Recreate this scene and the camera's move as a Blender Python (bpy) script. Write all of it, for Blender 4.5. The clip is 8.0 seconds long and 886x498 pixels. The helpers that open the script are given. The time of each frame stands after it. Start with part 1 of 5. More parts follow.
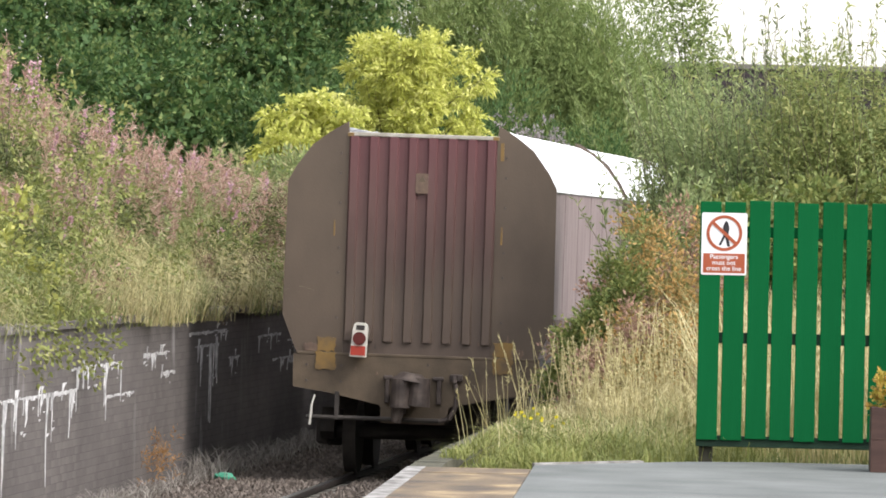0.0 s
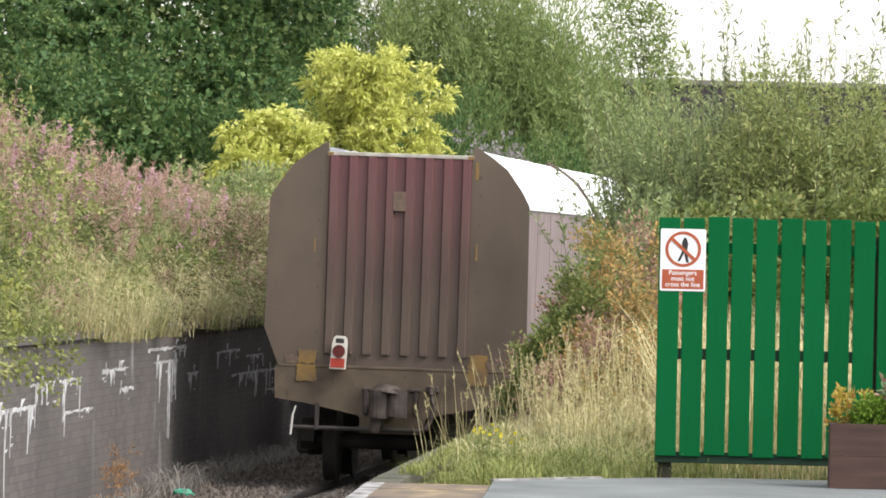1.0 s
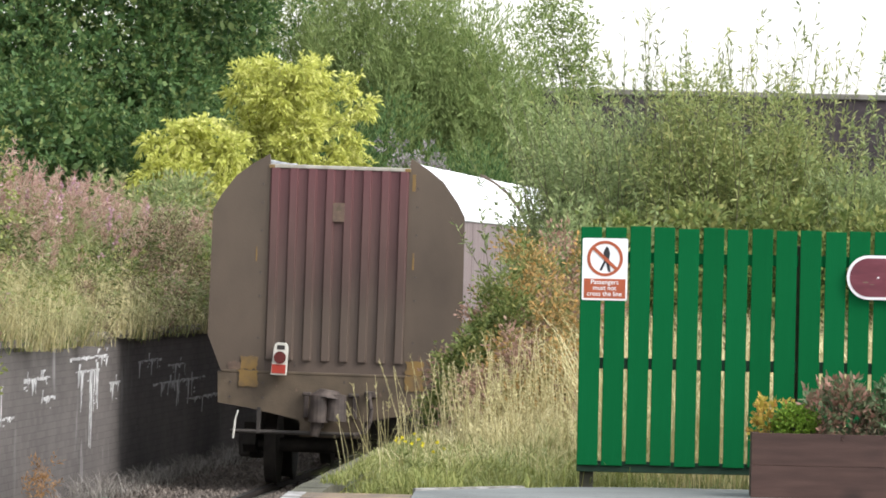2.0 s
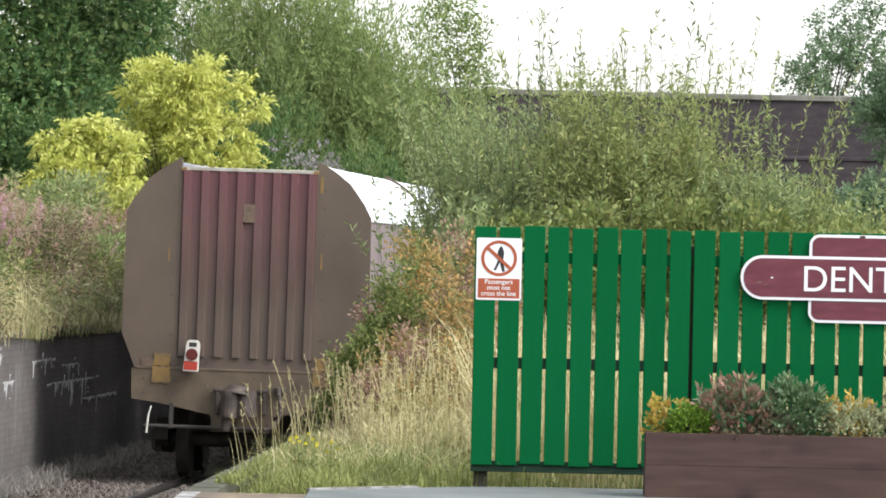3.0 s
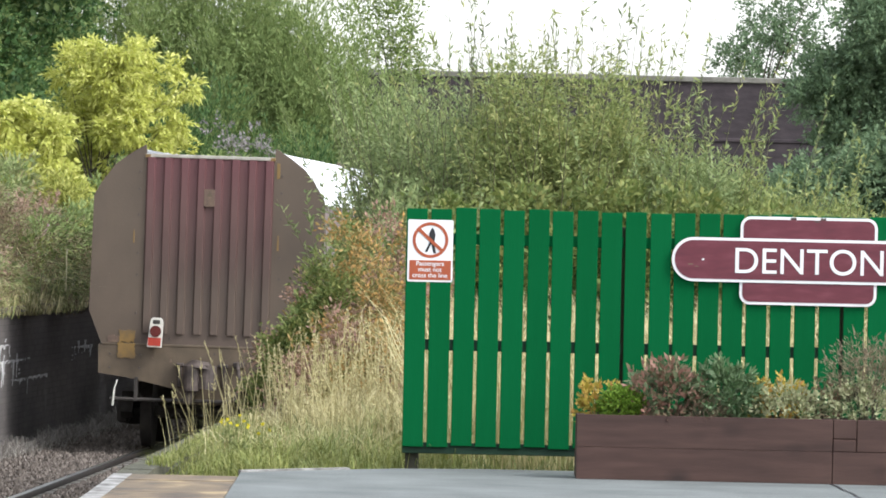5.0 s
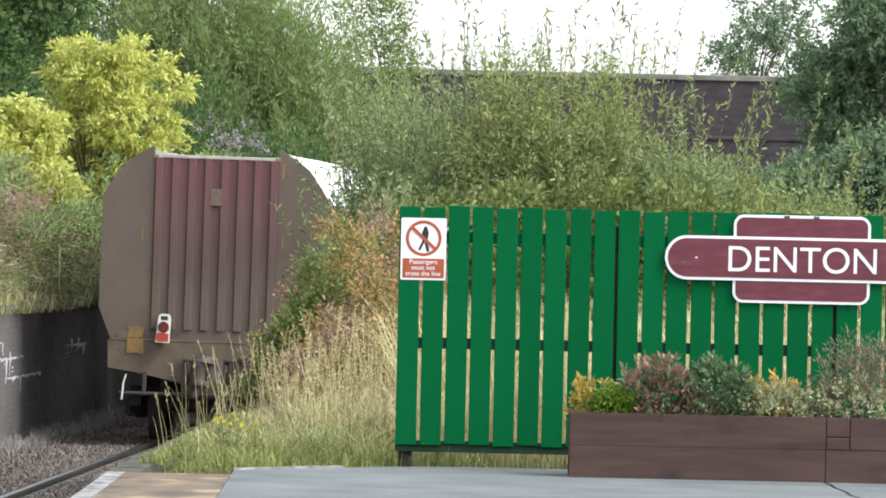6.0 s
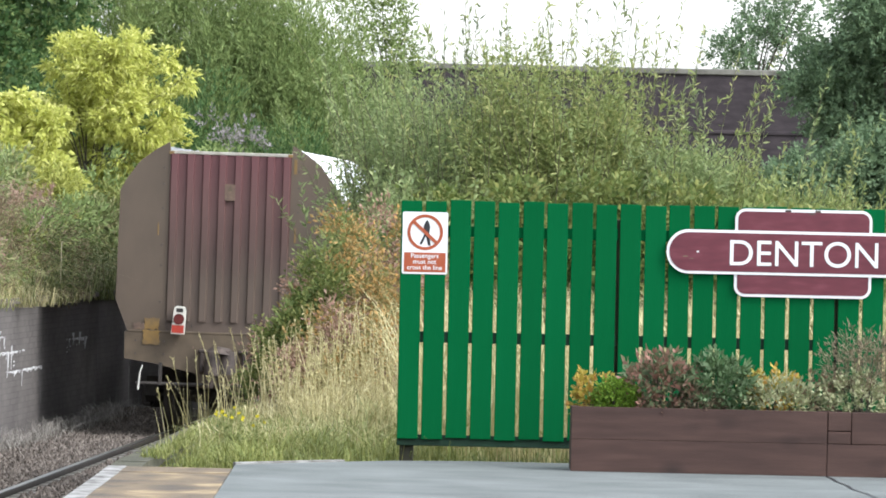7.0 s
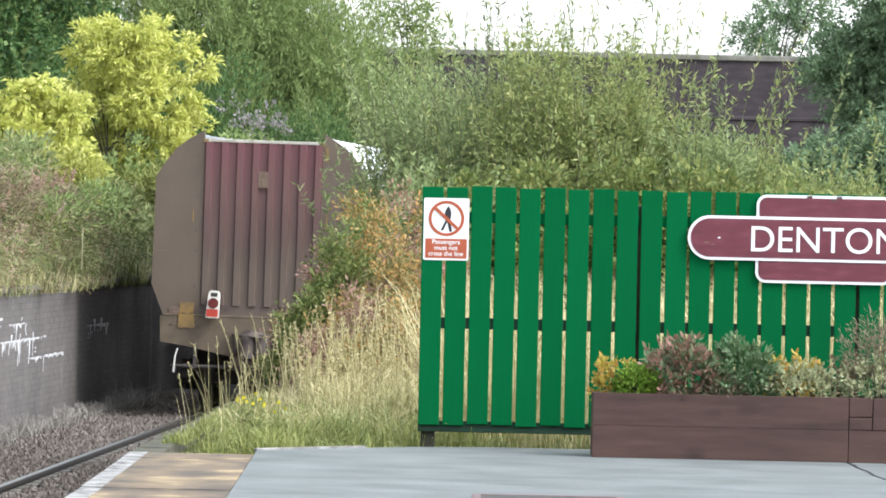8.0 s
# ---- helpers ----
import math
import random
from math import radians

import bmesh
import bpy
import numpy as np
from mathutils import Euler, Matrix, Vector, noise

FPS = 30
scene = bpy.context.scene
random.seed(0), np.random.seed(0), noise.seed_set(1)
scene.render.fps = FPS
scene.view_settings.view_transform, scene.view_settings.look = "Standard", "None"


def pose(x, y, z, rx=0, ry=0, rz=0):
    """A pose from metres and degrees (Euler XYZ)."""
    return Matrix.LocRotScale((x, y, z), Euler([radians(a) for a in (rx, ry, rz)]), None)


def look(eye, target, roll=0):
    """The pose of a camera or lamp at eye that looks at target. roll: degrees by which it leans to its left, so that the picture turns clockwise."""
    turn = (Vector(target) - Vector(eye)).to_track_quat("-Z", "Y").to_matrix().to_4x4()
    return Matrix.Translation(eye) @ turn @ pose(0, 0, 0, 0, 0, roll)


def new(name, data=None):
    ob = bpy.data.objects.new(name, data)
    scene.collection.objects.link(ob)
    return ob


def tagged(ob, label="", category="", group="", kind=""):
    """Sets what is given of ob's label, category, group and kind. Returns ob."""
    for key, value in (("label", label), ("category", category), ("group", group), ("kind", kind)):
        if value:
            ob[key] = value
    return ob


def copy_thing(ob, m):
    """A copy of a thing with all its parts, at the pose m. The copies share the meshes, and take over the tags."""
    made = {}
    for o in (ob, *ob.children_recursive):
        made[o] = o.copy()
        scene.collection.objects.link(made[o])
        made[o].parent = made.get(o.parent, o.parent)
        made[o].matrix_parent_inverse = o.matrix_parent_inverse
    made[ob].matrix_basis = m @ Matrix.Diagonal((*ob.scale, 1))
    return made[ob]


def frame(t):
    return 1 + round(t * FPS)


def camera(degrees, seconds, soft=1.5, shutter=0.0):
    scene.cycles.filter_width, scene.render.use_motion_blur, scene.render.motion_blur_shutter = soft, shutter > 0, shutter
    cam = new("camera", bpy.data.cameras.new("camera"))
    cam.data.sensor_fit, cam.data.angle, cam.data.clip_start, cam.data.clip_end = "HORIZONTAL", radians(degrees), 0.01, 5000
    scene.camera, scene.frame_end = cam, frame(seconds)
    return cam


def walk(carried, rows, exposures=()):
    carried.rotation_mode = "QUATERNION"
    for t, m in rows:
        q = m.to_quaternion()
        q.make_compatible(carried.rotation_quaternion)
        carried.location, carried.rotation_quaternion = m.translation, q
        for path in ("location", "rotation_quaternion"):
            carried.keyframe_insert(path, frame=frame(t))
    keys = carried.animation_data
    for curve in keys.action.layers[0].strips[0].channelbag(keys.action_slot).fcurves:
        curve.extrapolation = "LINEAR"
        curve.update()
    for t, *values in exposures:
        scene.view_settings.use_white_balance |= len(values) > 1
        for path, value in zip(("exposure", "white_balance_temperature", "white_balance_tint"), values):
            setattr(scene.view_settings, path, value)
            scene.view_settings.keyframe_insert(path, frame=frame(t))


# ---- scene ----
cam = camera(8.153, 8.0, soft=1.75)
EYE = 1.64
# seconds, yaw, pitch; the camera stands on the platform and pans by hand, leaning a little
ROWS = [
    (0.0, 2.708, -0.217), (0.5, 2.550, -0.142), (1.0, 2.329, -0.061), (1.2, 2.245, -0.070),
    (2.3, 1.420, 0.066), (2.5, 1.320, 0.053), (3.0, 0.633, 0.060), (3.5, 0.376, -0.014),
    (4.0, 0.348, 0.130), (4.5, 0.306, 0.011), (5.0, 0.000, -0.094), (5.2, -0.015, -0.135),
    (6.3, -0.073, -0.104), (6.5, -0.073, -0.124), (7.0, -0.049, -0.165), (7.5, 0.084, -0.255), (8.0, 0.147, -0.297),
]
walk(cam, [(t, pose(0, 0, EYE, 90 + pitch, -1.25, yaw)) for t, yaw, pitch in ROWS], [(0.0, 1.12, 6500, 13), (3.0, 1.07, 6250, 10), (5.0, 1.09, 6150, 10), (7.0, 1.18, 6050, 9), (8.0, 1.34, 6000, 9)])

# ---- light: bright thin overcast, with a veiled sun on the right ----
SUN_TO = Vector((0.62, -0.36, 0.70)).normalized()
world = bpy.data.worlds.new("world")
scene.world = world
world.use_nodes = True
wn = world.node_tree.nodes
sky = wn.new("ShaderNodeTexSky")
sky.sky_type = "NISHITA"
sky.sun_disc = False
sky.sun_elevation = math.asin(SUN_TO.z)
sky.sun_rotation = math.atan2(SUN_TO.x, SUN_TO.y)
sky.air_density, sky.dust_density, sky.ozone_density = 1.5, 2.0, 1.0
haze = wn.new("ShaderNodeHueSaturation")
haze.inputs["Saturation"].default_value, haze.inputs["Value"].default_value = 0.2, 1.25
world.node_tree.links.new(sky.outputs[0], haze.inputs["Color"])
world.node_tree.links.new(haze.outputs[0], wn["Background"].inputs[0])
wn["Background"].inputs[1].default_value = 0.17
sun = new("sun", bpy.data.lights.new("sun", "SUN"))
sun.data.energy, sun.data.angle, sun.data.color = 1.1, radians(16), (1.0, 0.96, 0.91)
sun.matrix_world = look(SUN_TO * 50, (0, 0, 0))


# ---- materials ----
def mat(name, ramp, scale=4.0, rough=0.7, metal=0.0, bump=0.1, bump_scale=60.0, stretch=(1, 1, 1), island=0.0, objrand=0.0, translucent=0.0, detail=6.0, spec=0.4):
    """A noise-driven surface. ramp: colours from the noise's low to its high end."""
    m = bpy.data.materials.new(name)
    m.use_nodes = True
    nt = m.node_tree
    n, li = nt.nodes, nt.links
    b = n["Principled BSDF"]
    b.inputs["Roughness"].default_value, b.inputs["Metallic"].default_value = rough, metal
    b.inputs["Specular IOR Level"].default_value = spec
    co = n.new("ShaderNodeTexCoord")
    mp = n.new("ShaderNodeMapping")
    mp.inputs["Scale"].default_value = stretch
    li.new(co.outputs["Object"], mp.inputs[0])
    big = n.new("ShaderNodeTexNoise")
    big.inputs["Scale"].default_value, big.inputs["Detail"].default_value = scale, detail
    li.new(mp.outputs[0], big.inputs[0])
    fac = big.outputs[0]
    for weight, node, sock in ((island, "ShaderNodeNewGeometry", "Random Per Island"), (objrand, "ShaderNodeObjectInfo", "Random")):
        if weight:
            src = n.new(node)
            mix = n.new("ShaderNodeMix")
            mix.inputs[0].default_value = weight
            li.new(fac, mix.inputs[2])
            li.new(src.outputs[sock], mix.inputs[3])
            fac = mix.outputs[0]
    cr = n.new("ShaderNodeValToRGB")
    el = cr.color_ramp.elements
    while len(el) < len(ramp):
        el.new(0.5)
    spread = (0.0, 1.0) if island or objrand else (0.28, 0.72)
    for i, col in enumerate(ramp):
        el[i].position = spread[0] + (spread[1] - spread[0]) * i / max(1, len(ramp) - 1)
        el[i].color = (*col, 1)
    li.new(fac, cr.inputs[0])
    li.new(cr.outputs[0], b.inputs["Base Color"])
    if bump:
        fine = n.new("ShaderNodeTexNoise")
        fine.inputs["Scale"].default_value, fine.inputs["Detail"].default_value = bump_scale, 4
        li.new(mp.outputs[0], fine.inputs[0])
        bp = n.new("ShaderNodeBump")
        bp.inputs["Strength"].default_value, bp.inputs["Distance"].default_value = bump, 0.02
        li.new(fine.outputs[0], bp.inputs["Height"])
        li.new(bp.outputs[0], b.inputs["Normal"])
    if translucent:
        tr = n.new("ShaderNodeBsdfTranslucent")
        li.new(cr.outputs[0], tr.inputs[0])
        mx = n.new("ShaderNodeMixShader")
        mx.inputs[0].default_value = translucent
        li.new(b.outputs[0], mx.inputs[1])
        li.new(tr.outputs[0], mx.inputs[2])
        li.new(mx.outputs[0], n["Material Output"].inputs[0])
    return m


def leafy(name, ramp, island=0.75, translucent=0.3, scale=1.2, rough=0.6):
    return mat(name, ramp, scale=scale, rough=rough, bump=0, island=island, translucent=translucent, detail=3, spec=0.25)


def knotty():
    """Brown stained sawn timber: long grain, with scattered dark knots."""
    m = mat("brown_stained_wood", [(0.032, 0.016, 0.0125), (0.047, 0.024, 0.0185), (0.064, 0.034, 0.0265)], 2.6, 0.65, bump=0.2, bump_scale=30, stretch=(0.8, 4, 7), spec=0.3)
    n, li = m.node_tree.nodes, m.node_tree.links
    b = n["Principled BSDF"]
    grain = b.inputs["Base Color"].links[0].from_socket
    co = n.new("ShaderNodeTexCoord")
    mp = n.new("ShaderNodeMapping")
    mp.inputs["Scale"].default_value = (2.6, 2.6, 4.2)
    li.new(co.outputs["Object"], mp.inputs[0])
    vo = n.new("ShaderNodeTexVoronoi")
    vo.inputs["Scale"].default_value = 1.0
    li.new(mp.outputs[0], vo.inputs[0])
    rng = n.new("ShaderNodeMapRange")
    rng.inputs[1].default_value, rng.inputs[2].default_value, rng.inputs[3].default_value, rng.inputs[4].default_value = 0.05, 0.3, 0.75, 0.0
    li.new(vo.outputs["Distance"], rng.inputs[0])
    mix = n.new("ShaderNodeMix")
    mix.data_type = "RGBA"
    li.new(rng.outputs[0], mix.inputs[0])
    li.new(grain, mix.inputs[6])
    mix.inputs[7].default_value = (0.012, 0.006, 0.005, 1)
    li.new(mix.outputs[2], b.inputs["Base Color"])
    return m


M_GREEN = mat("green_paint", [(0.001, 0.06, 0.0165), (0.0014, 0.076, 0.0215), (0.0025, 0.09, 0.028)], 3, 0.75, bump=0.15, bump_scale=40, stretch=(6, 6, 0.6), objrand=0.4, spec=0.06)
M_POST = mat("dark_wood", [(0.02, 0.02, 0.012), (0.05, 0.045, 0.025)], 5, 0.8, bump_scale=80)
M_RAIL_DARK = mat("dark_green_wood", [(0.004, 0.02, 0.01), (0.008, 0.035, 0.016)], 5, 0.8)
M_WHITE = mat("white_enamel", [(0.58, 0.585, 0.59), (0.66, 0.66, 0.66)], 6, 0.4, bump=0.03)
M_RED = mat("sign_red", [(0.25, 0.05, 0.016), (0.31, 0.066, 0.022)], 9, 0.45, bump=0.03)
M_BLACK = mat("black_enamel", [(0.008, 0.008, 0.01), (0.015, 0.015, 0.018)], 9, 0.5, bump=0.03)
M_MAROON = mat("maroon_enamel", [(0.075, 0.011, 0.02), (0.095, 0.015, 0.025), (0.125, 0.027, 0.04)], 5, 0.35, bump=0.03, stretch=(1, 1, 4))
M_SLEEPER = knotty()
M_SOIL = mat("soil", [(0.02, 0.014, 0.01), (0.05, 0.035, 0.025)], 9, 0.95, bump=0.6)
M_ASPHALT = mat("grey_asphalt", [(0.09, 0.098, 0.093), (0.127, 0.137, 0.131), (0.165, 0.176, 0.169)], 1.3, 0.85, bump=0.35, bump_scale=150, stretch=(1, 1, 1))
M_COPING = mat("worn_coping", [(0.045, 0.035, 0.026), (0.095, 0.07, 0.046), (0.165, 0.118, 0.068), (0.34, 0.255, 0.135)], 1.0, 0.8, bump=0.3, bump_scale=90, stretch=(2.6, 1.3, 1))
M_EDGE = mat("white_edge_paint", [(0.06, 0.052, 0.044), (0.2, 0.19, 0.175), (0.34, 0.33, 0.315)], 9, 0.7, bump=0.3, stretch=(1, 0.35, 1))
M_MOSSY = mat("mossy_stone", [(0.03, 0.03, 0.017), (0.06, 0.057, 0.034), (0.1, 0.09, 0.06)], 5, 0.9, bump=0.5)
M_CONC = mat("old_concrete", [(0.09, 0.085, 0.07), (0.2, 0.19, 0.165)], 3, 0.85, bump=0.4)
M_BALLAST = mat("ballast_bed", [(0.035, 0.029, 0.024), (0.075, 0.063, 0.053)], 14, 0.95, bump=1.0, bump_scale=26)
M_STONE = mat("ballast_stone", [(0.042, 0.034, 0.028), (0.1, 0.081, 0.067), (0.175, 0.148, 0.126)], 5, 0.9, bump=0.2, island=0.8)
M_RAIL = mat("rail_rust", [(0.014, 0.011, 0.01), (0.04, 0.03, 0.025)], 8, 0.6, 0.3)
M_RAILTOP = mat("rail_head", [(0.1, 0.095, 0.09), (0.19, 0.185, 0.18)], 8, 0.3, 0.9, bump=0.03)
M_BRICK = mat("sooty_brick", [(0.045, 0.039, 0.036), (0.098, 0.086, 0.08), (0.15, 0.132, 0.121)], 0.8, 0.85, bump=0.12, bump_scale=50, objrand=0.35)
M_BRICKS = mat("sooty_bricks", [(0.045, 0.039, 0.036), (0.098, 0.086, 0.08), (0.15, 0.132, 0.121)], 0.8, 0.85, bump=0.12, bump_scale=50, island=0.22)
M_MORTAR = mat("dark_mortar", [(0.022, 0.019, 0.017), (0.048, 0.042, 0.039), (0.078, 0.068, 0.062)], 0.8, 0.9, bump=0.12)


def lime_bloom(m):
    """Pale lime bloom in drawn-down patches on the brickwork."""
    n, li = m.node_tree.nodes, m.node_tree.links
    b = n["Principled BSDF"]
    under = b.inputs["Base Color"].links[0].from_socket
    geo = n.new("ShaderNodeNewGeometry")
    masks = []
    for scale, lo, hi in (((0.9, 0.9, 0.45), 0.56, 0.78), ((5.0, 5.0, 1.6), 0.5, 0.75)):
        mp = n.new("ShaderNodeMapping")
        mp.inputs["Scale"].default_value = scale
        li.new(geo.outputs["Position"], mp.inputs[0])
        nz = n.new("ShaderNodeTexNoise")
        nz.inputs["Scale"].default_value, nz.inputs["Detail"].default_value = 1.0, 5
        li.new(mp.outputs[0], nz.inputs[0])
        rng = n.new("ShaderNodeMapRange")
        rng.inputs[1].default_value, rng.inputs[2].default_value = lo, hi
        li.new(nz.outputs[0], rng.inputs[0])
        masks.append(rng.outputs[0])
    both = n.new("ShaderNodeMath")
    both.operation = "MULTIPLY"
    li.new(masks[0], both.inputs[0])
    li.new(masks[1], both.inputs[1])
    mix = n.new("ShaderNodeMix")
    mix.data_type = "RGBA"
    li.new(both.outputs[0], mix.inputs[0])
    li.new(under, mix.inputs[6])
    mix.inputs[7].default_value = (0.5, 0.49, 0.48, 1)
    li.new(mix.outputs[2], b.inputs["Base Color"])


for m_ in (M_BRICK, M_BRICKS, M_MORTAR):
    lime_bloom(m_)
M_LIME = mat("lime_streak", [(0.19, 0.185, 0.18), (0.46, 0.455, 0.45), (0.72, 0.715, 0.71)], 9, 0.8, bump=0.3)
M_GRASSY = mat("earth_and_grass", [(0.035, 0.03, 0.014), (0.07, 0.075, 0.025), (0.13, 0.115, 0.05)], 2.2, 0.95, bump=0.8, bump_scale=18)
M_BRIDGE = mat("dark_bridge_brick", [(0.02, 0.015, 0.017), (0.036, 0.028, 0.031), (0.055, 0.042, 0.046)], 2.5, 0.9, bump=0.5, bump_scale=12, stretch=(1, 1, 3))
M_TWIG = mat("green_twig", [(0.09, 0.085, 0.045), (0.17, 0.16, 0.09)], 6, 0.8, bump=0)
M_BARK = mat("bark", [(0.035, 0.028, 0.02), (0.1, 0.085, 0.065)], 6, 0.9, bump=0.6, bump_scale=20, stretch=(1, 1, 0.3))
# wagon
M_END = mat("grimy_brown_paint", [(0.062, 0.046, 0.034), (0.09, 0.067, 0.049), (0.114, 0.085, 0.061)], 1.4, 0.6, bump=0.08, stretch=(1, 1, 0.5), spec=0.3)
M_BEAM = mat("grimy_beam", [(0.05, 0.037, 0.025), (0.085, 0.063, 0.042), (0.118, 0.088, 0.058)], 3, 0.65, bump=0.15, spec=0.3)
M_HOOD = mat("white_hood", [(0.72, 0.73, 0.75), (0.8, 0.81, 0.82)], 1.4, 0.5, bump=0.25, bump_scale=5)
M_SIDE = mat("faded_pink_side", [(0.1, 0.07, 0.068), (0.155, 0.115, 0.112), (0.21, 0.168, 0.163)], 2.5, 0.6, bump=0.1, stretch=(4, 4, 0.5))
M_YELLOW = mat("dull_yellow_paint", [(0.1, 0.068, 0.036), (0.165, 0.1, 0.03), (0.21, 0.125, 0.032)], 6, 0.6)
M_TOPRAIL = mat("pale_rail_paint", [(0.25, 0.23, 0.19), (0.42, 0.4, 0.35)], 8, 0.6)
M_FADED = mat("faded_label", [(0.085, 0.055, 0.042), (0.11, 0.072, 0.05), (0.14, 0.095, 0.06)], 22, 0.6)
M_DARK = mat("black_running_gear", [(0.018, 0.015, 0.013), (0.05, 0.042, 0.036)], 6, 0.75)
M_GEAR = mat("brown_steel", [(0.026, 0.019, 0.016), (0.052, 0.039, 0.033), (0.1, 0.077, 0.064)], 8, 0.65, 0.15)
M_LAMPCASE = mat("lamp_case", [(0.5, 0.48, 0.42), (0.62, 0.6, 0.54)], 9, 0.4, bump=0.02)
M_LAMPRED = mat("lamp_red_panel", [(0.3, 0.03, 0.018), (0.38, 0.042, 0.022)], 9, 0.4, bump=0.02)
M_LENS = mat("lamp_lens", [(0.075, 0.016, 0.015), (0.1, 0.022, 0.02)], 9, 0.15, bump=0.0)


def end_paint():
    """Maroon above, hidden by brown brake dust from below; the dust has its own ragged edge."""
    m = mat("dusty_maroon_paint", [(0.06, 0.043, 0.034), (0.088, 0.064, 0.05), (0.112, 0.082, 0.064)], 1.6, 0.55, bump=0.08, stretch=(1, 1, 0.4), spec=0.3)
    nt = m.node_tree
    n, li = nt.nodes, nt.links
    b = n["Principled BSDF"]
    dust = b.inputs["Base Color"].links[0].from_socket
    co = n.new("ShaderNodeTexCoord")
    sep = n.new("ShaderNodeSeparateXYZ")
    li.new(co.outputs["Object"], sep.inputs[0])
    mp = n.new("ShaderNodeMapping")
    mp.inputs["Scale"].default_value = (7, 7, 0.5)
    li.new(co.outputs["Object"], mp.inputs[0])
    nz = n.new("ShaderNodeTexNoise")
    nz.inputs["Scale"].default_value, nz.inputs["Detail"].default_value = 1.0, 5
    li.new(mp.outputs[0], nz.inputs[0])
    add = n.new("ShaderNodeMath")
    add.operation = "MULTIPLY_ADD"
    li.new(nz.outputs[0], add.inputs[0])
    add.inputs[1].default_value = 0.7
    li.new(sep.outputs[2], add.inputs[2])
    rng = n.new("ShaderNodeMapRange")
    rng.inputs[1].default_value, rng.inputs[2].default_value = 2.2, 3.75
    rng.inputs[4].default_value = 0.75
    li.new(add.outputs[0], rng.inputs[0])
    mix = n.new("ShaderNodeMix")
    mix.data_type = "RGBA"
    li.new(rng.outputs[0], mix.inputs[0])
    li.new(dust, mix.inputs[6])
    mix.inputs[7].default_value = (0.11, 0.034, 0.043, 1)
    li.new(mix.outputs[2], b.inputs["Base Color"])
    return m


M_MAROON_END = end_paint()


# ---- mesh helpers ----
def part(name, bm, material, parent=None, label="", smooth=False):
    me = bpy.data.meshes.new(name)
    bm.to_mesh(me)
    bm.free()
    me.materials.append(material)
    if smooth:
        for p in me.polygons:
            p.use_smooth = True
    ob = new(name, me)
    ob.parent = parent
    if label:
        ob["label"] = label
    return ob


def shared(name, like, parent, m):
    ob = new(name, like.data)
    ob.parent = parent
    ob.matrix_basis = m
    return ob


def box(bm, x0, x1, y0, y1, z0, z1, bevel=0.0, m=None):
    r = bmesh.ops.create_cube(bm, size=1.0, matrix=Matrix.Translation(((x0 + x1) / 2, (y0 + y1) / 2, (z0 + z1) / 2)) @ Matrix.Diagonal((x1 - x0, y1 - y0, z1 - z0, 1)))
    vs = r["verts"]
    if bevel:
        es = list({e for v in vs for e in v.link_edges})
        out = bmesh.ops.bevel(bm, geom=es, offset=bevel, segments=1, affect="EDGES")
        vs = list({v for f in out["faces"] for v in f.verts} | {v for v in vs if v.is_valid})
    if m is not None:
        bmesh.ops.transform(bm, matrix=m, verts=vs)
    return bm


def cyl(bm, p, q, r0, r1=None, seg=16):
    p, q = Vector(p), Vector(q)
    d = q - p
    m = Matrix.Translation((p + q) / 2) @ d.to_track_quat("Z", "Y").to_matrix().to_4x4()
    bmesh.ops.create_cone(bm, cap_ends=True, segments=seg, radius1=r0, radius2=r0 if r1 is None else r1, depth=d.length, matrix=m)
    return bm


def slab(outline, axis, a0, a1, bm=None):
    """A closed outline of 2D points thickened along axis 'y' (outline in x, z) or 'z' (outline in x, y)."""
    bm = bm or bmesh.new()
    put = (lambda p, a: (p[0], a, p[1])) if axis == "y" else (lambda p, a: (p[0], p[1], a))
    lo = [bm.verts.new(put(p, a0)) for p in outline]
    hi = [bm.verts.new(put(p, a1)) for p in outline]
    bm.faces.new(lo)
    bm.faces.new(list(reversed(hi)))
    k = len(outline)
    for i in range(k):
        bm.faces.new((lo[(i + 1) % k], lo[i], hi[i], hi[(i + 1) % k]))
    bmesh.ops.recalc_face_normals(bm, faces=bm.faces)
    return bm


def B(*boxes, bevel=0.0):
    bm = bmesh.new()
    for b in boxes:
        box(bm, *b, bevel=bevel)
    return bm


def group_of(name, label, category, group="", kind="", at=(0, 0, 0)):
    ob = new(name)
    ob.location = at
    return tagged(ob, label, category, group, kind)


def soup(name, V, F, material, parent=None, flat=False):
    """A mesh from arrays of vertices (n, 3) and faces (m, 3 or 4), quickly."""
    me = bpy.data.meshes.new(name)
    V, F = np.asarray(V, np.float32), np.asarray(F, np.int32)
    k = F.shape[1]
    me.vertices.add(len(V))
    me.vertices.foreach_set("co", V.ravel())
    me.loops.add(F.size)
    me.loops.foreach_set("vertex_index", F.ravel())
    me.polygons.add(len(F))
    me.polygons.foreach_set("loop_start", np.arange(0, F.size, k, dtype=np.int32))
    me.update(calc_edges=True)
    me.validate()
    if flat:
        me.shade_flat()
    me.materials.append(material)
    ob = new(name, me)
    ob.parent = parent
    return ob


# ---- foliage helpers ----
RNG = np.random.default_rng(7)


def unit(a):
    return a / np.maximum(np.linalg.norm(a, axis=-1, keepdims=True), 1e-6)


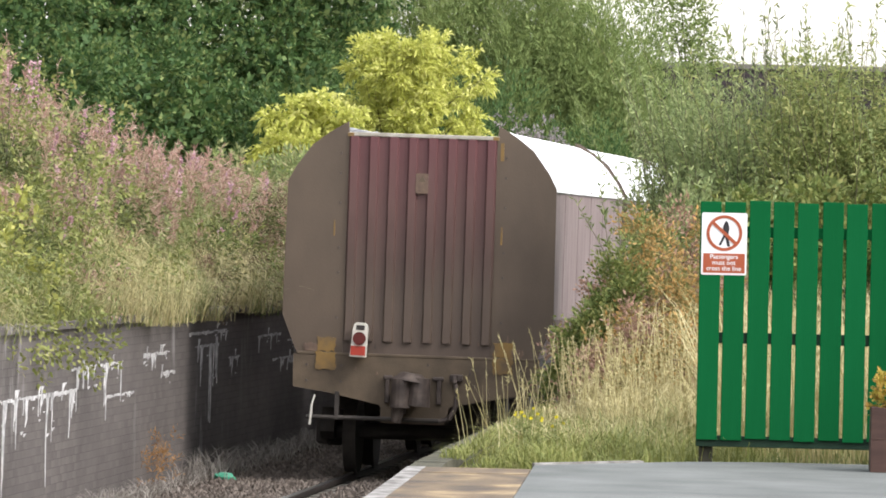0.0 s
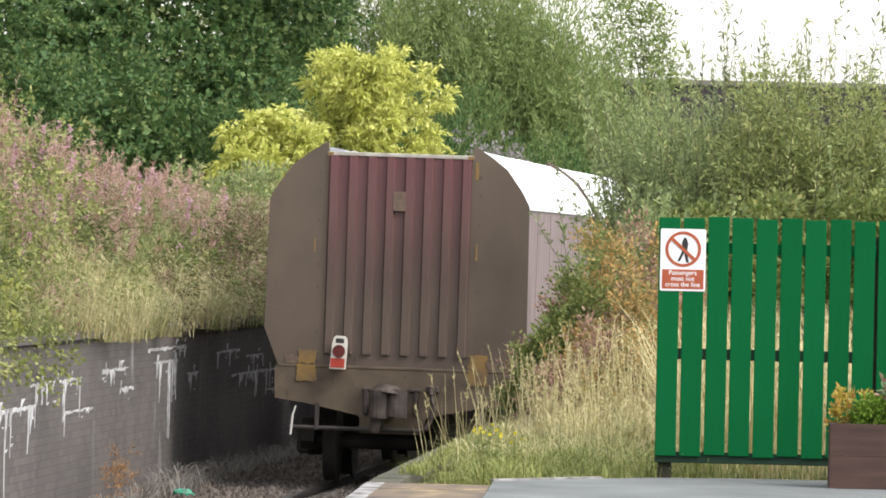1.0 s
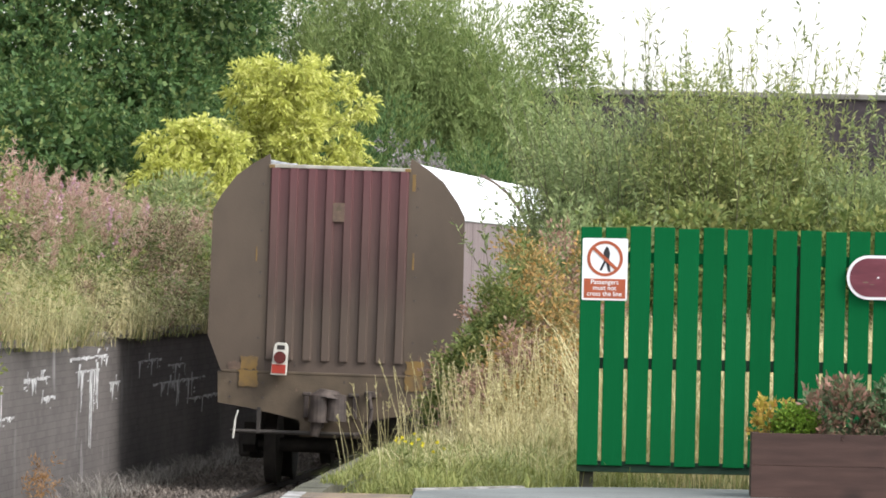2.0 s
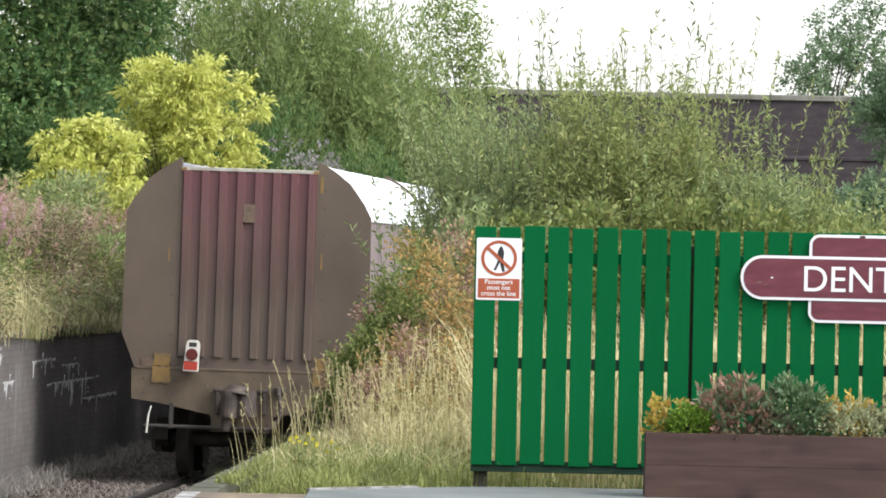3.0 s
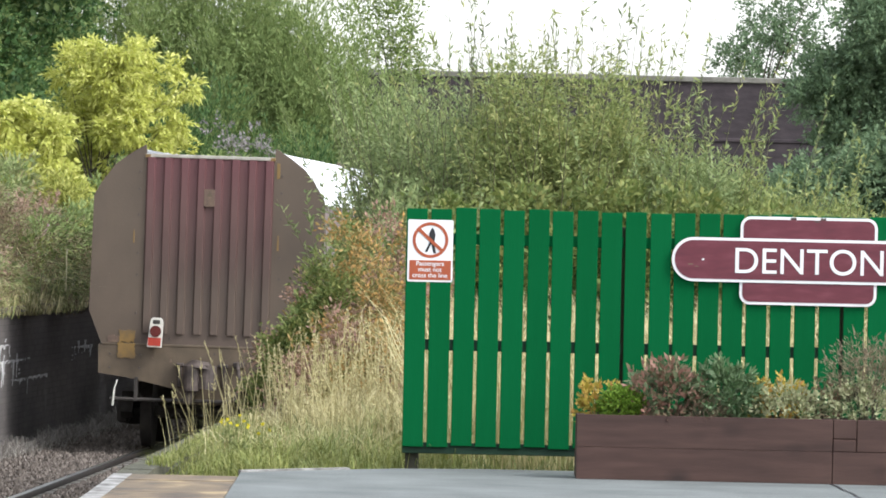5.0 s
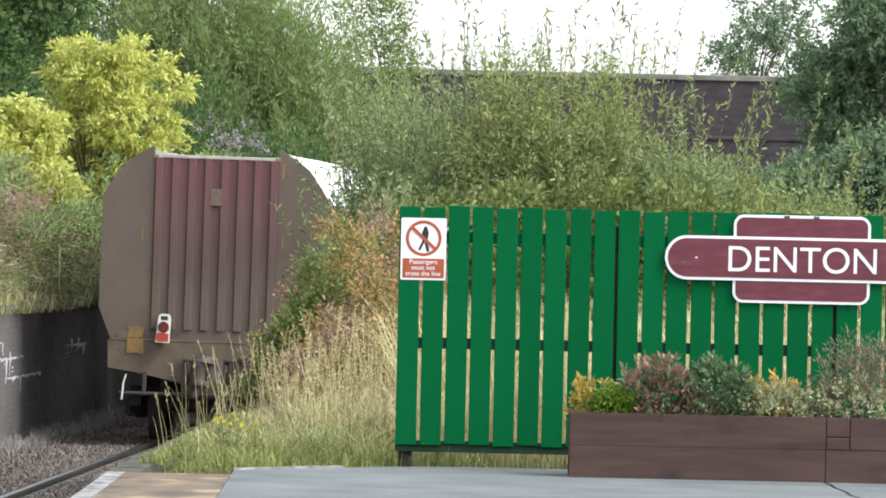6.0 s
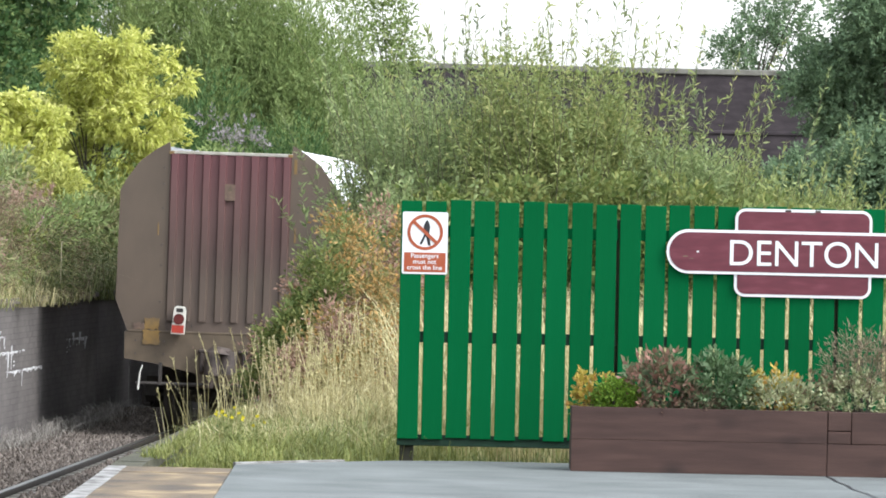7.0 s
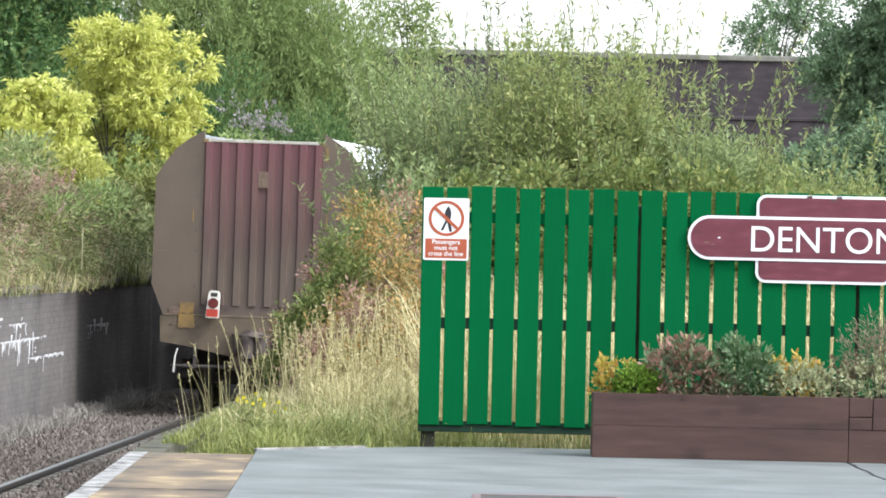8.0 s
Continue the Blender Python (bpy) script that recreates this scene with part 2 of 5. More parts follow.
def leaves(P, D, length, width, fold=0.25, droop=0.0):
    """Folded pointed leaves at P along D: arrays of vertices and triangles."""
    n = len(P)
    D = unit(D)
    S = unit(np.cross(D, RNG.normal(size=(n, 3))))
    N = np.cross(S, D)
    L = length * RNG.uniform(0.65, 1.25, (n, 1))
    Wd = width * RNG.uniform(0.7, 1.2, (n, 1)) * 0.5
    mid = P + D * L * 0.45
    tip = P + D * L + np.array([0, 0, -1.0]) * droop * L
    V = np.stack([P, mid + S * Wd + N * Wd * fold, tip, mid - S * Wd + N * Wd * fold], 1).reshape(-1, 3)
    i = np.arange(n)[:, None] * 4
    F = np.concatenate([i + [0, 1, 2], i + [0, 2, 3]], 0)
    return V, F


def join(*vf):
    Vs, Fs, k = [], [], 0
    for V, F in vf:
        Vs.append(V)
        Fs.append(F + k)
        k += len(V)
    return np.concatenate(Vs), np.concatenate(Fs)


def sprays(C, A, n_leaf, reach, length, width, open_=0.7, **kw):
    """Leafy twigs: at each centre C along axis A, n_leaf leaves over a twig of that reach."""
    n = len(C)
    A = unit(A)
    s = RNG.uniform(0, 1, (n, n_leaf, 1))
    side = RNG.normal(size=(n, n_leaf, 3))
    P = C[:, None] + A[:, None] * (s * reach) + side * reach * 0.06
    D = A[:, None] * 1.0 + side * open_
    return leaves(P.reshape(-1, 3), D.reshape(-1, 3), length, width, **kw)


def in_lobes(lobes, n, shell=0.55):
    """Points in a set of ellipsoids, towards their skins, with outward directions."""
    w = np.array([l[3] * l[4] + l[4] * l[5] + l[3] * l[5] for l in lobes])
    k = RNG.choice(len(lobes), n, p=w / w.sum())
    Lo = np.array(lobes)
    d = unit(RNG.normal(size=(n, 3)))
    r = RNG.uniform(shell ** 3, 1, (n, 1)) ** (1 / 3) * RNG.uniform(0.88, 1.08, (n, 1))
    return Lo[k, :3] + d * r * Lo[k, 3:], unit(d / Lo[k, 3:])


def clumps(lobes, k, f=0.38, seed=1):
    """Breaks ellipsoids up into smaller clumps at their skins, for an uneven outline with gaps."""
    rr = np.random.default_rng(seed)
    out = []
    for l in lobes:
        l = np.array(l)
        d = unit(rr.normal(size=(k, 3)))
        c = l[:3] + d * l[3:] * rr.uniform(0.55, 0.95, (k, 1))
        r = l[3:] * f * rr.uniform(0.6, 1.25, (k, 1)) * np.array([1.15, 1.15, 0.75])
        out += [tuple(a) + tuple(b) for a, b in zip(c, r)]
    return out


def tubes(P, Q, r0, r1):
    """Three-sided tapered stems from P to Q."""
    n = len(P)
    d = unit(Q - P)
    s = unit(np.cross(d, [0.3, 0.9, 0.1]))
    t = np.cross(d, s)
    ring = [s * math.cos(a) + t * math.sin(a) for a in (0, 2.094, 4.189)]
    V = np.stack([P + ring[0] * r0, P + ring[1] * r0, P + ring[2] * r0, Q + ring[0] * r1, Q + ring[1] * r1, Q + ring[2] * r1], 1).reshape(-1, 3)
    i = np.arange(n)[:, None] * 6
    F = np.concatenate([i + f for f in ([0, 1, 4], [0, 4, 3], [1, 2, 5], [1, 5, 4], [2, 0, 3], [2, 3, 5])], 0)
    return V, F


def blades(P, h, w, lean=0.35, curl=0.5, wind=(0, 0)):
    """Grass blades: bent tapered strips standing at P."""
    n = len(P)
    a = RNG.uniform(0, 2 * math.pi, n)
    f = np.stack([np.cos(a), np.sin(a), np.zeros(n)], 1)
    o = f * RNG.uniform(0, 1, (n, 1)) * lean + np.array([wind[0], wind[1], 0])
    s = np.stack([-np.sin(a), np.cos(a), np.zeros(n)], 1)
    H = (h * RNG.uniform(0.3, 1.45, n))[:, None]
    up = np.array([0, 0, 1.0])
    w = w * RNG.uniform(0.7, 1.3, (n, 1)) / 2
    def at(t):
        return P + up * H * (t * (1 + 0.15 * curl) - 0.4 * curl * t * t) + o * H * (1 + curl) * t ** 1.7
    A, Bq, tip = at(0.4), at(0.75), at(1.0)
    V = np.stack([P - s * w, P + s * w, A + s * w * 0.85, A - s * w * 0.85, Bq + s * w * 0.6, Bq - s * w * 0.6, tip], 1).reshape(-1, 3)
    i = np.arange(n)[:, None] * 7
    F = np.concatenate([i + f_ for f_ in ([0, 1, 2], [0, 2, 3], [3, 2, 4], [3, 4, 5], [5, 4, 6])], 0)
    return V, F


def tussocks(C, k, h, w, spread=0.12, lean=1.1, curl=1.4, wind=(0, 0)):
    """Grass tufts: k blades arching out of each centre."""
    n = len(C)
    P = (C[:, None] + RNG.normal(size=(n, k, 3)) * [spread, spread, 0]).reshape(-1, 3)
    hh = np.repeat(h * RNG.uniform(0.6, 1.25, n), k)
    return blades(P, hh, w, lean, curl, wind)


def plumes(P, T, k, length, width, lo=0.75):
    """Seed heads: short scales round the upper part of stalks from P to T."""
    s_ = RNG.uniform(lo, 1.0, (len(P), k, 1))
    Q = P[:, None] + (T - P)[:, None] * s_
    D = unit(T - P)[:, None] + RNG.normal(size=Q.shape) * 0.35
    return leaves(Q.reshape(-1, 3), D.reshape(-1, 3), length, width)


# ---- plan ----
RAIL_Z, BED_Z, WALL_TOP = -0.915, -1.12, 0.68


def centre(y):
    """The track's centre line: straight past the platform, then curving gently to the right."""
    d = max(0.0, min(70.0, y - 62.0))
    return -3.2 + 0.04 * (y - 62.0) + 0.0002 * d * d + 0.0004 * d * (y - 62.0 - d if y > 62.0 else 0.0)


def heading(y):
    d = max(0.0, min(70.0, y - 62.0))
    return -math.degrees(math.atan(0.04 + 0.0004 * d))


def edge(y):
    """The platform's edge towards the track."""
    if y < 53.4:
        return float(np.interp(y, [43.0, 53.4], [-2.19, -1.92]))
    return centre(y) + (-1.92 - centre(53.4))


def ribbon(name, y0, y1, step, section, material, parent=None):
    """A section of (offset from the track's centre, z) points swept along the track."""
    ys = np.arange(y0, y1 + step * 0.5, step)
    V = [(centre(y) + o, y, z) for y in ys for o, z in section]
    k = len(section)
    F = [(r * k + i, r * k + i + 1, (r + 1) * k + i + 1, (r + 1) * k + i) for r in range(len(ys) - 1) for i in range(k - 1)]
    return soup(name, V, F, material, parent, flat=True)


BANK = [(-2.95, 0.60), (-3.3, 0.9), (-4.0, 1.5), (-5.0, 2.2), (-6.0, 2.7), (-8.0, 3.1), (-12.0, 3.5)]


# wall and bank are laid out at a first spacing and brought closer to the track as one
CLOSER = 0.942
CLOSER_M = Matrix.Translation((0, 0, EYE)) @ Matrix.Diagonal((CLOSER, CLOSER, CLOSER, 1)) @ Matrix.Translation((0, 0, -EYE))


def bring_closer(ob):
    ob.matrix_basis = CLOSER_M @ ob.matrix_basis
    return ob


def bank_cap(y):
    return float(np.interp(y, [54, 62, 70, 92], [3.5, 2.7, 2.0, 1.7]))


def bank_z(off, y=50.0):
    return min(bank_slope(off), bank_cap(y))


def bank_slope(off):
    if off >= BANK[0][0]:
        return BANK[0][1]
    for (a, za), (b, zb) in zip(BANK, BANK[1:]):
        if off >= b:
            return za + (zb - za) * (off - a) / (b - a)
    return BANK[-1][1]


# ---- ground, track, wall, platform ----
def build_ground():
    near_bank = [(CLOSER * o + 5.68 * (1 - CLOSER), CLOSER * z + EYE * (1 - CLOSER)) for o, z in BANK]
    section = [(-2500, 6.0), (-200, 5.0), (-30, 4.0)] + near_bank[::-1] + [(-2.449, -1.16), (1.535, -1.16), (1.54, -0.07), (30, -0.07), (200, -0.05), (2500, 1.0)]
    ys = [-300, -60, 0] + list(range(20, 180, 2)) + [220, 300, 500, 1000, 3000]
    V, k = [], len(section)
    for y in ys:
        for o, z in section:
            wob = 0.12 * noise.noise((o * 0.7, y * 0.35, 3.1)) if -13 < o < -3 else (0.04 * noise.noise((o, y, 0.4)) if 1.6 < o < 40 else 0)
            cap = CLOSER * bank_cap(y / CLOSER) + EYE * (1 - CLOSER)
            c = edge(y) - 1.5 if 1.5 < o < 31 and y > -1 else centre(y)
            V.append((c + o, y, (min(z, cap) if -40 < o < -2.44 else z) + wob))
    F = [(r * k + i, r * k + i + 1, (r + 1) * k + i + 1, (r + 1) * k + i) for r in range(len(ys) - 1) for i in range(k - 1)]
    ob = soup("ground", V, F, M_GRASSY)
    tagged(ob, "rough earth ground with railway cutting and grassy bank", "ground", kind="structure")


def build_track():
    bed = ribbon("track_bed", 10, 170, 2, [(-2.42, -0.975), (-2.1, -0.98), (-1.5, -0.99), (-1.2, -0.985), (1.1, -0.985), (1.5, -1.1)], M_BALLAST)
    tagged(bed, "grey stone ballast bed of the railway line", "track bed", kind="structure")
    n = 19000
    y = RNG.uniform(44, 88, n)
    o = np.where(RNG.uniform(0, 1, n) < 0.55, RNG.uniform(-2.34, -0.85, n), RNG.uniform(-0.6, 1.4, n))
    z = np.interp(o, [-2.75, -2.1, -1.5, -1.2, 1.1, 1.5], [-0.965, -0.97, -0.98, -0.975, -0.975, -1.09])
    x = np.array([centre(v) for v in y]) + o
    P = np.stack([x, y, z], 1)
    base = np.array([(1, 0, 0), (-1, 0, 0), (0, 1, 0), (0, -1, 0), (0, 0, 1), (0, 0, -1.0)])
    V = P[:, None] + base[None] * RNG.uniform(0.018, 0.05, (n, 6, 1)) + RNG.normal(size=(n, 6, 3)) * 0.008
    f = np.array([(0, 2, 4), (2, 1, 4), (1, 3, 4), (3, 0, 4), (2, 0, 5), (1, 2, 5), (3, 1, 5), (0, 3, 5)])
    Fs = (np.arange(n)[:, None, None] * 6 + f[None]).reshape(-1, 3)
    st = soup("ballast_stones", V.reshape(-1, 3), Fs, M_STONE, flat=True)
    tagged(st, "loose grey and brown ballast stones beside the rails", "ballast", kind="stuff")
    for side, nm in ((-0.7525, "far"), (0.7525, "near")):
        rail = group_of("rail", "worn steel running rail with a bright polished head", "rail", "running rails", "structure")
        s = side
        web = [(s - 0.07, -1.07), (s - 0.07, -1.055), (s - 0.012, -1.04), (s - 0.012, -0.965), (s - 0.036, -0.955), (s - 0.036, -0.922), (s - 0.03, -0.918)]
        web2 = [(s + 0.03, -0.918), (s + 0.036, -0.922), (s + 0.036, -0.955), (s + 0.012, -0.965), (s + 0.012, -1.04), (s + 0.07, -1.055), (s + 0.07, -1.07)]
        ribbon("web", 10, 170, 1, web + web2, M_RAIL, rail)
        ribbon("head", 10, 170, 1, [(s - 0.03, -0.9165), (s, -0.9145), (s + 0.03, -0.9165)], M_RAILTOP, rail)
    sl = group_of("sleepers", "weathered concrete sleepers half buried in ballast", "sleepers", kind="structure")
    first = part("sleeper", B((-1.25, 1.25, -0.13, 0.13, -1.14, -0.982), bevel=0.02), M_CONC, sl)
    first.matrix_basis = pose(centre(20), 20, 0, 0, 0, heading(20))
    for i in range(1, 110):
        y = 20 + i * 0.65
        shared("sleeper", first, sl, pose(centre(y), y, 0, 0, 0, heading(y)))


def build_wall():
    wall = group_of("wall_retaining", "grimy grey brick retaining wall with white lime streaks beside the track", "retaining wall", kind="structure")
    bring_closer(wall)
    ribbon("core", 20, 130, 0.8, [(-3.3, WALL_TOP - 0.08), (-2.8725, WALL_TOP - 0.08), (-2.8725, -1.3)], M_MORTAR, wall)
    ribbon("coping", 20, 150, 0.5, [(-3.32, WALL_TOP - 0.08), (-3.32, WALL_TOP), (-2.83, WALL_TOP - 0.005), (-2.82, WALL_TOP - 0.015), (-2.82, WALL_TOP - 0.08), (-2.9, WALL_TOP - 0.085)], M_BRICK, wall)
    me = bpy.data.meshes.new("brick")
    bm = B((-0.03, 0.0, -0.1105, 0.1105, -0.0352, 0.0352))
    bm.to_mesh(me)
    bm.free()
    me.materials.append(M_BRICK)
    courses = 24
    V0 = np.array([v.co[:] for v in me.vertices])
    F0 = [tuple(p.vertices) for p in me.polygons]
    tri = np.array([(f[0], f[i], f[i + 1]) for f in F0 for i in range(1, len(f) - 1)])
    Vs, Fs = [], []
    made = 0
    for c in range(courses):
        z = WALL_TOP - 0.12 - 0.075 * c
        y = 50.0 + (0.1125 if c % 2 else 0)
        while y < 100:
            o = -2.8715 + random.uniform(-0.0003, 0.0005)
            m = pose(centre(y) + o, y, z, 0, 0, heading(y))
            if 56.0 < y < 58.7 and made < 300:
                ob = new("brick", me)
                ob.parent = wall
                ob.matrix_basis = m
                made += 1
            else:
                Mx = np.array(m)
                Fs.append(tri + len(Vs) * len(V0))
                Vs.append(V0 @ Mx[:3, :3].T + Mx[:3, 3])
            y += 0.225
    tagged(soup("brickwork", np.concatenate(Vs), np.concatenate(Fs), M_BRICKS, wall, flat=True), kind="stuff")
    # lime streaks: a crust along a joint, with runs hanging from it
    rr = random.Random(5)
    for y0, y1, z, runs, drop in ((52.5, 58.5, 0.02, 24, 0.9), (74.5, 80.0, 0.0, 16, 0.32), (85.0, 87.6, 0.05, 8, 0.35), (78.0, 82.0, -0.25, 7, 0.2), (58.2, 61.6, 0.22, 16, 0.42), (63.2, 65.2, 0.26, 9, 0.32), (64.6, 65.6, 0.05, 4, 0.25),
                                  (66.8, 70.0, 0.42, 8, 0.12), (67.2, 69.3, 0.27, 13, 0.9), (70.3, 71.2, 0.1, 5, 0.4), (73.0, 75.2, 0.3, 6, 0.2), (60.5, 62.5, -0.1, 4, 0.25), (76.0, 78.0, 0.2, 6, 0.35)):
        bm = bmesh.new()

        def strip(ya, yb, za, zb, yc, yd):
            q = [bm.verts.new((centre(y) - 2.8655, y, zz)) for y, zz in ((ya, za), (yb, za), (yd, zb), (yc, zb))]
            q2 = [bm.verts.new((v.co.x - 0.006, v.co.y, v.co.z)) for v in q]
            bm.faces.new(q)
            for i in range(4):
                bm.faces.new((q[i], q2[i], q2[(i + 1) % 4], q[(i + 1) % 4]))

        def run(y, top, w, length):
            """A run that wavers and thins to its end."""
            n, a, wa = 4, y, w
            for i in range(n):
                b, wb = a + rr.uniform(-0.03, 0.03), wa * rr.uniform(0.4, 0.85)
                strip(a, a + wa, top - length * i / n, top - length * (i + 1) / n, b, b + (wb if i < n - 1 else 0.008))
                a, wa = b, wb
        y = y0
        while y < y1:
            w = rr.uniform(0.08, 0.2)
            thick = 0.042 * max(0.0, 0.55 + noise.noise((y * 1.1, z * 9, 1.0)) + rr.uniform(-0.25, 0.25))
            if thick > 0.006:
                zz = z + rr.uniform(-0.008, 0.008)
                strip(y, y + w, zz, zz - thick, y + rr.uniform(0, 0.3) * w, y + w * rr.uniform(0.7, 1.0))
            y += w * 0.9
        for i in range(runs):
            y = rr.uniform(y0, y1)
            run(y, z + rr.choice((0.0, 0.0, -0.02, 0.075)), rr.choice((0.07, 0.1, 0.16, 0.24)), drop * rr.choice((0.12, 0.18, 0.3, 0.5, 0.95)))
        for i in range(runs // 2):
            y = rr.uniform(y0, y1)
            zz = z - rr.uniform(0.05, 0.5) * drop
            strip(y, y + rr.uniform(0.05, 0.2), zz, zz - rr.uniform(0.01, 0.03), y + 0.02, y + 0.05)
        part("lime_streak", bm, M_LIME, wall, "white lime run down the bricks")


def build_platform():
    deck = part("platform", slab([(-1.1, -6), (9, -6), (9, 44.46), (0.3, 44.45), (-0.3, 44.2), (-0.95, 43.45), (-1.36, 42.9), (-1.3, 35.5)], "z", -1.2, 0.0), M_ASPHALT)
    tagged(deck, "grey asphalt station platform", "platform", kind="structure")
    cop = group_of("platform_coping", "worn tan coping slabs with a white painted edge", "coping", kind="structure")
    rr = random.Random(2)
    y = -5.0
    while y < 62:
        d = 0.905
        x0, x1 = edge(y), edge(y + d)
        top = rr.uniform(-0.003, 0.004)
        seam = lambda v: float(np.interp(v, [-6, 35.5, 42.9], [-1.1, -1.3, -1.36])) - 0.004
        right, right2 = (seam(y), seam(y + d)) if y < 42.0 else (edge(y) + 0.22, edge(y + d) + 0.22)
        g = 0.0025
        bm = slab([(x0, y + g), (right, y + g), (right2, y + d - g), (x1, y + d - g)], "z", -0.16, top)
        part("slab", bm, M_COPING if y < 42.0 else M_MOSSY, cop)
        if y < 42.0:
            w = 0.12
            bm = slab([(x0 - 0.003, y + g), (x0 + w, y + g), (x1 + w, y + d - g), (x1 - 0.003, y + d - g)], "z", -0.03, top + 0.003)
            part("painted_edge", bm, M_EDGE, cop)
        y += d
    ys = [-5 + i for i in range(68)]
    soup("riser", [(edge(v) + 0.03, v, z) for v in ys for z in (-0.16, -1.2)], [(2 * i, 2 * i + 2, 2 * i + 3, 2 * i + 1) for i in range(67)], M_CONC, cop)
    kerb = part("kerb_line", slab([(-1.36, 42.9), (-1.0, 43.4), (-0.95, 43.45), (-0.62, 43.83), (-0.66, 43.9), (-1.38, 43.0)], "z", -0.1, 0.012), M_EDGE)
    tagged(kerb, "pale painted kerb at the end of the asphalt", "kerb", kind="structure")


# ---- wagons ----
PROFILE = [(-1.21, 1.24), (-1.365, 1.62), (-1.35, 2.96), (-1.27, 3.11), (-1.11, 3.33), (-0.94, 3.46), (-0.76, 3.57)]


def ragged(x, w, z0, z1, y0, y1, seed):
    """A patch of paint with worn, uneven edges."""
    rr = random.Random(seed * 31 + int(x * 100))
    d = lambda: rr.uniform(-0.02, 0.012)
    o = [(x - w + d(), z0 + (z1 - z0) * i / 5 + d() * 0.4) for i in range(6)] + [(x - w + 2 * w * i / 5, z1 + d()) for i in range(1, 5)]
    o += [(x + w - d(), z1 - (z1 - z0) * i / 5 + d() * 0.4) for i in range(6)] + [(x + w - 2 * w * i / 5, z0 - d()) for i in range(1, 5)]
    return slab(o, "y", y0, y1)


def make_wagon():
    wg = group_of("freight_wagon", "covered freight wagon with dusty brown ribbed end and white hood", "railway wagon", "wagons of the train")
    L = 11.2
    for y0, y1 in ((0.0, 0.05), (L - 0.05, L)):
        for sgn in (-1, 1):
            o = [(sgn * abs(x), z) for x, z in PROFILE] + [(sgn * 0.745, 3.46), (sgn * 0.745, 1.24)]
            part("end_plate", slab(o, "y", y0, y1), M_END, wg)
        ys = (y0, y1)
        part("end_panel", B((-0.745, 0.745, ys[0] + 0.006, ys[1] - 0.006, 1.24, 3.45)), M_MAROON_END, wg, "maroon end panel dulled by brown brake dust")
        part("top_rail", B((-0.76, 0.76, ys[0] - 0.012, ys[1] + 0.012, 3.425, 3.465), bevel=0.006), M_TOPRAIL, wg, "pale worn top rail")
        f = -1 if y0 == 0 else 1
        yf = ys[0] if f < 0 else ys[1]
        bm = bmesh.new()
        rib = [(-0.052, 0.0), (-0.036, 0.036), (0.036, 0.036), (0.052, 0.0)]
        lo = [bm.verts.new((x, yf + f * (d - 0.004), 1.375)) for x, d in rib]
        hi = [bm.verts.new((x, yf + f * (d - 0.004), 3.425)) for x, d in rib]
        for i in range(3):
            bm.faces.new((lo[i], lo[i + 1], hi[i + 1], hi[i]))
        bm.faces.new(lo)
        bm.faces.new(hi)
        bmesh.ops.recalc_face_normals(bm, faces=bm.faces)
        first = part("rib", bm, M_MAROON_END, wg)
        for i in range(8):
            x = -0.69 + 0.197 * i
            if i == 0:
                first.matrix_basis = pose(x, 0, 0)
            else:
                shared("rib", first, wg, pose(x, 0, 0))
    # white hood slopes and pinkish sides, a little inside the end plates
    for sgn in (-1, 1):
        outer = [(1.34, 2.95), (1.262, 3.10), (1.10, 3.318), (0.935, 3.447), (0.80, 3.515)]
        bm = bmesh.new()
        ny = 28
        rows = []
        for j in range(ny + 1):
            y = 0.05 + (L - 0.1) * j / ny
            rows.append([bm.verts.new((sgn * (x + 0.012 * noise.noise((x * 5, y * 1.3, sgn))), y, z + 0.02 * noise.noise((y * 1.7, z * 4, sgn + 3)))) for x, z in outer])
        for j in range(ny):
            for i in range(len(outer) - 1):
                bm.faces.new((rows[j][i], rows[j][i + 1], rows[j + 1][i + 1], rows[j + 1][i]))
        bmesh.ops.recalc_face_normals(bm, faces=bm.faces)
        part("hood", bm, M_HOOD, wg, "rumpled white hood sheet", smooth=True)
        side = [(sgn * x, z) for x, z in ((1.335, 2.92), (1.335, 1.64), (1.185, 1.24), (1.155, 1.24), (1.30, 1.64), (1.30, 2.92))]
        part("side_wall", slab(side, "y", 0.05, L - 0.05), M_SIDE, wg, "faded pinkish side panels")
        xs = sorted((sgn * 1.32, sgn * 1.355))
        part("cant_rail", B((xs[0], xs[1], 0.05, L - 0.05, 2.92, 2.95), bevel=0.006), M_HOOD, wg)
        for i in range(5):
            y = 1.6 + i * 2.0
            xs = sorted((sgn * 1.33, sgn * 1.338))
            part("side_post", B((xs[0], xs[1], y - 0.03, y + 0.03, 1.64, 2.92)), M_SIDE, wg)
    part("roof", slab([(-0.77, 3.40), (0.77, 3.40), (0.77, 3.43), (-0.77, 3.43)], "y", 0.05, L - 0.05), M_HOOD, wg)
    part("floor", B((-1.24, 1.24, 0.05, L - 0.05, 1.0, 1.24)), M_DARK, wg)
    for f, y in ((-1, 0.0), (1, L)):
        a, b = sorted((y - f * 0.12, y + f * 0.03))
        part("buffer_beam", slab([(-1.24, 1.225), (-1.23, 0.895), (-0.9, 0.85), (-0.36, 0.74), (-0.30, 0.66), (0.30, 0.66), (0.36, 0.74), (0.9, 0.85), (1.23, 0.895), (1.24, 1.225)], "y", a, b), M_BEAM, wg)
        a, b = sorted((y, y + f * 0.036))
        part("ledge", B((-1.2, 1.2, a, b, 1.222, 1.25), bevel=0.005), M_BEAM, wg)
        a, b = sorted((y + f * 0.034, y + f * 0.042))
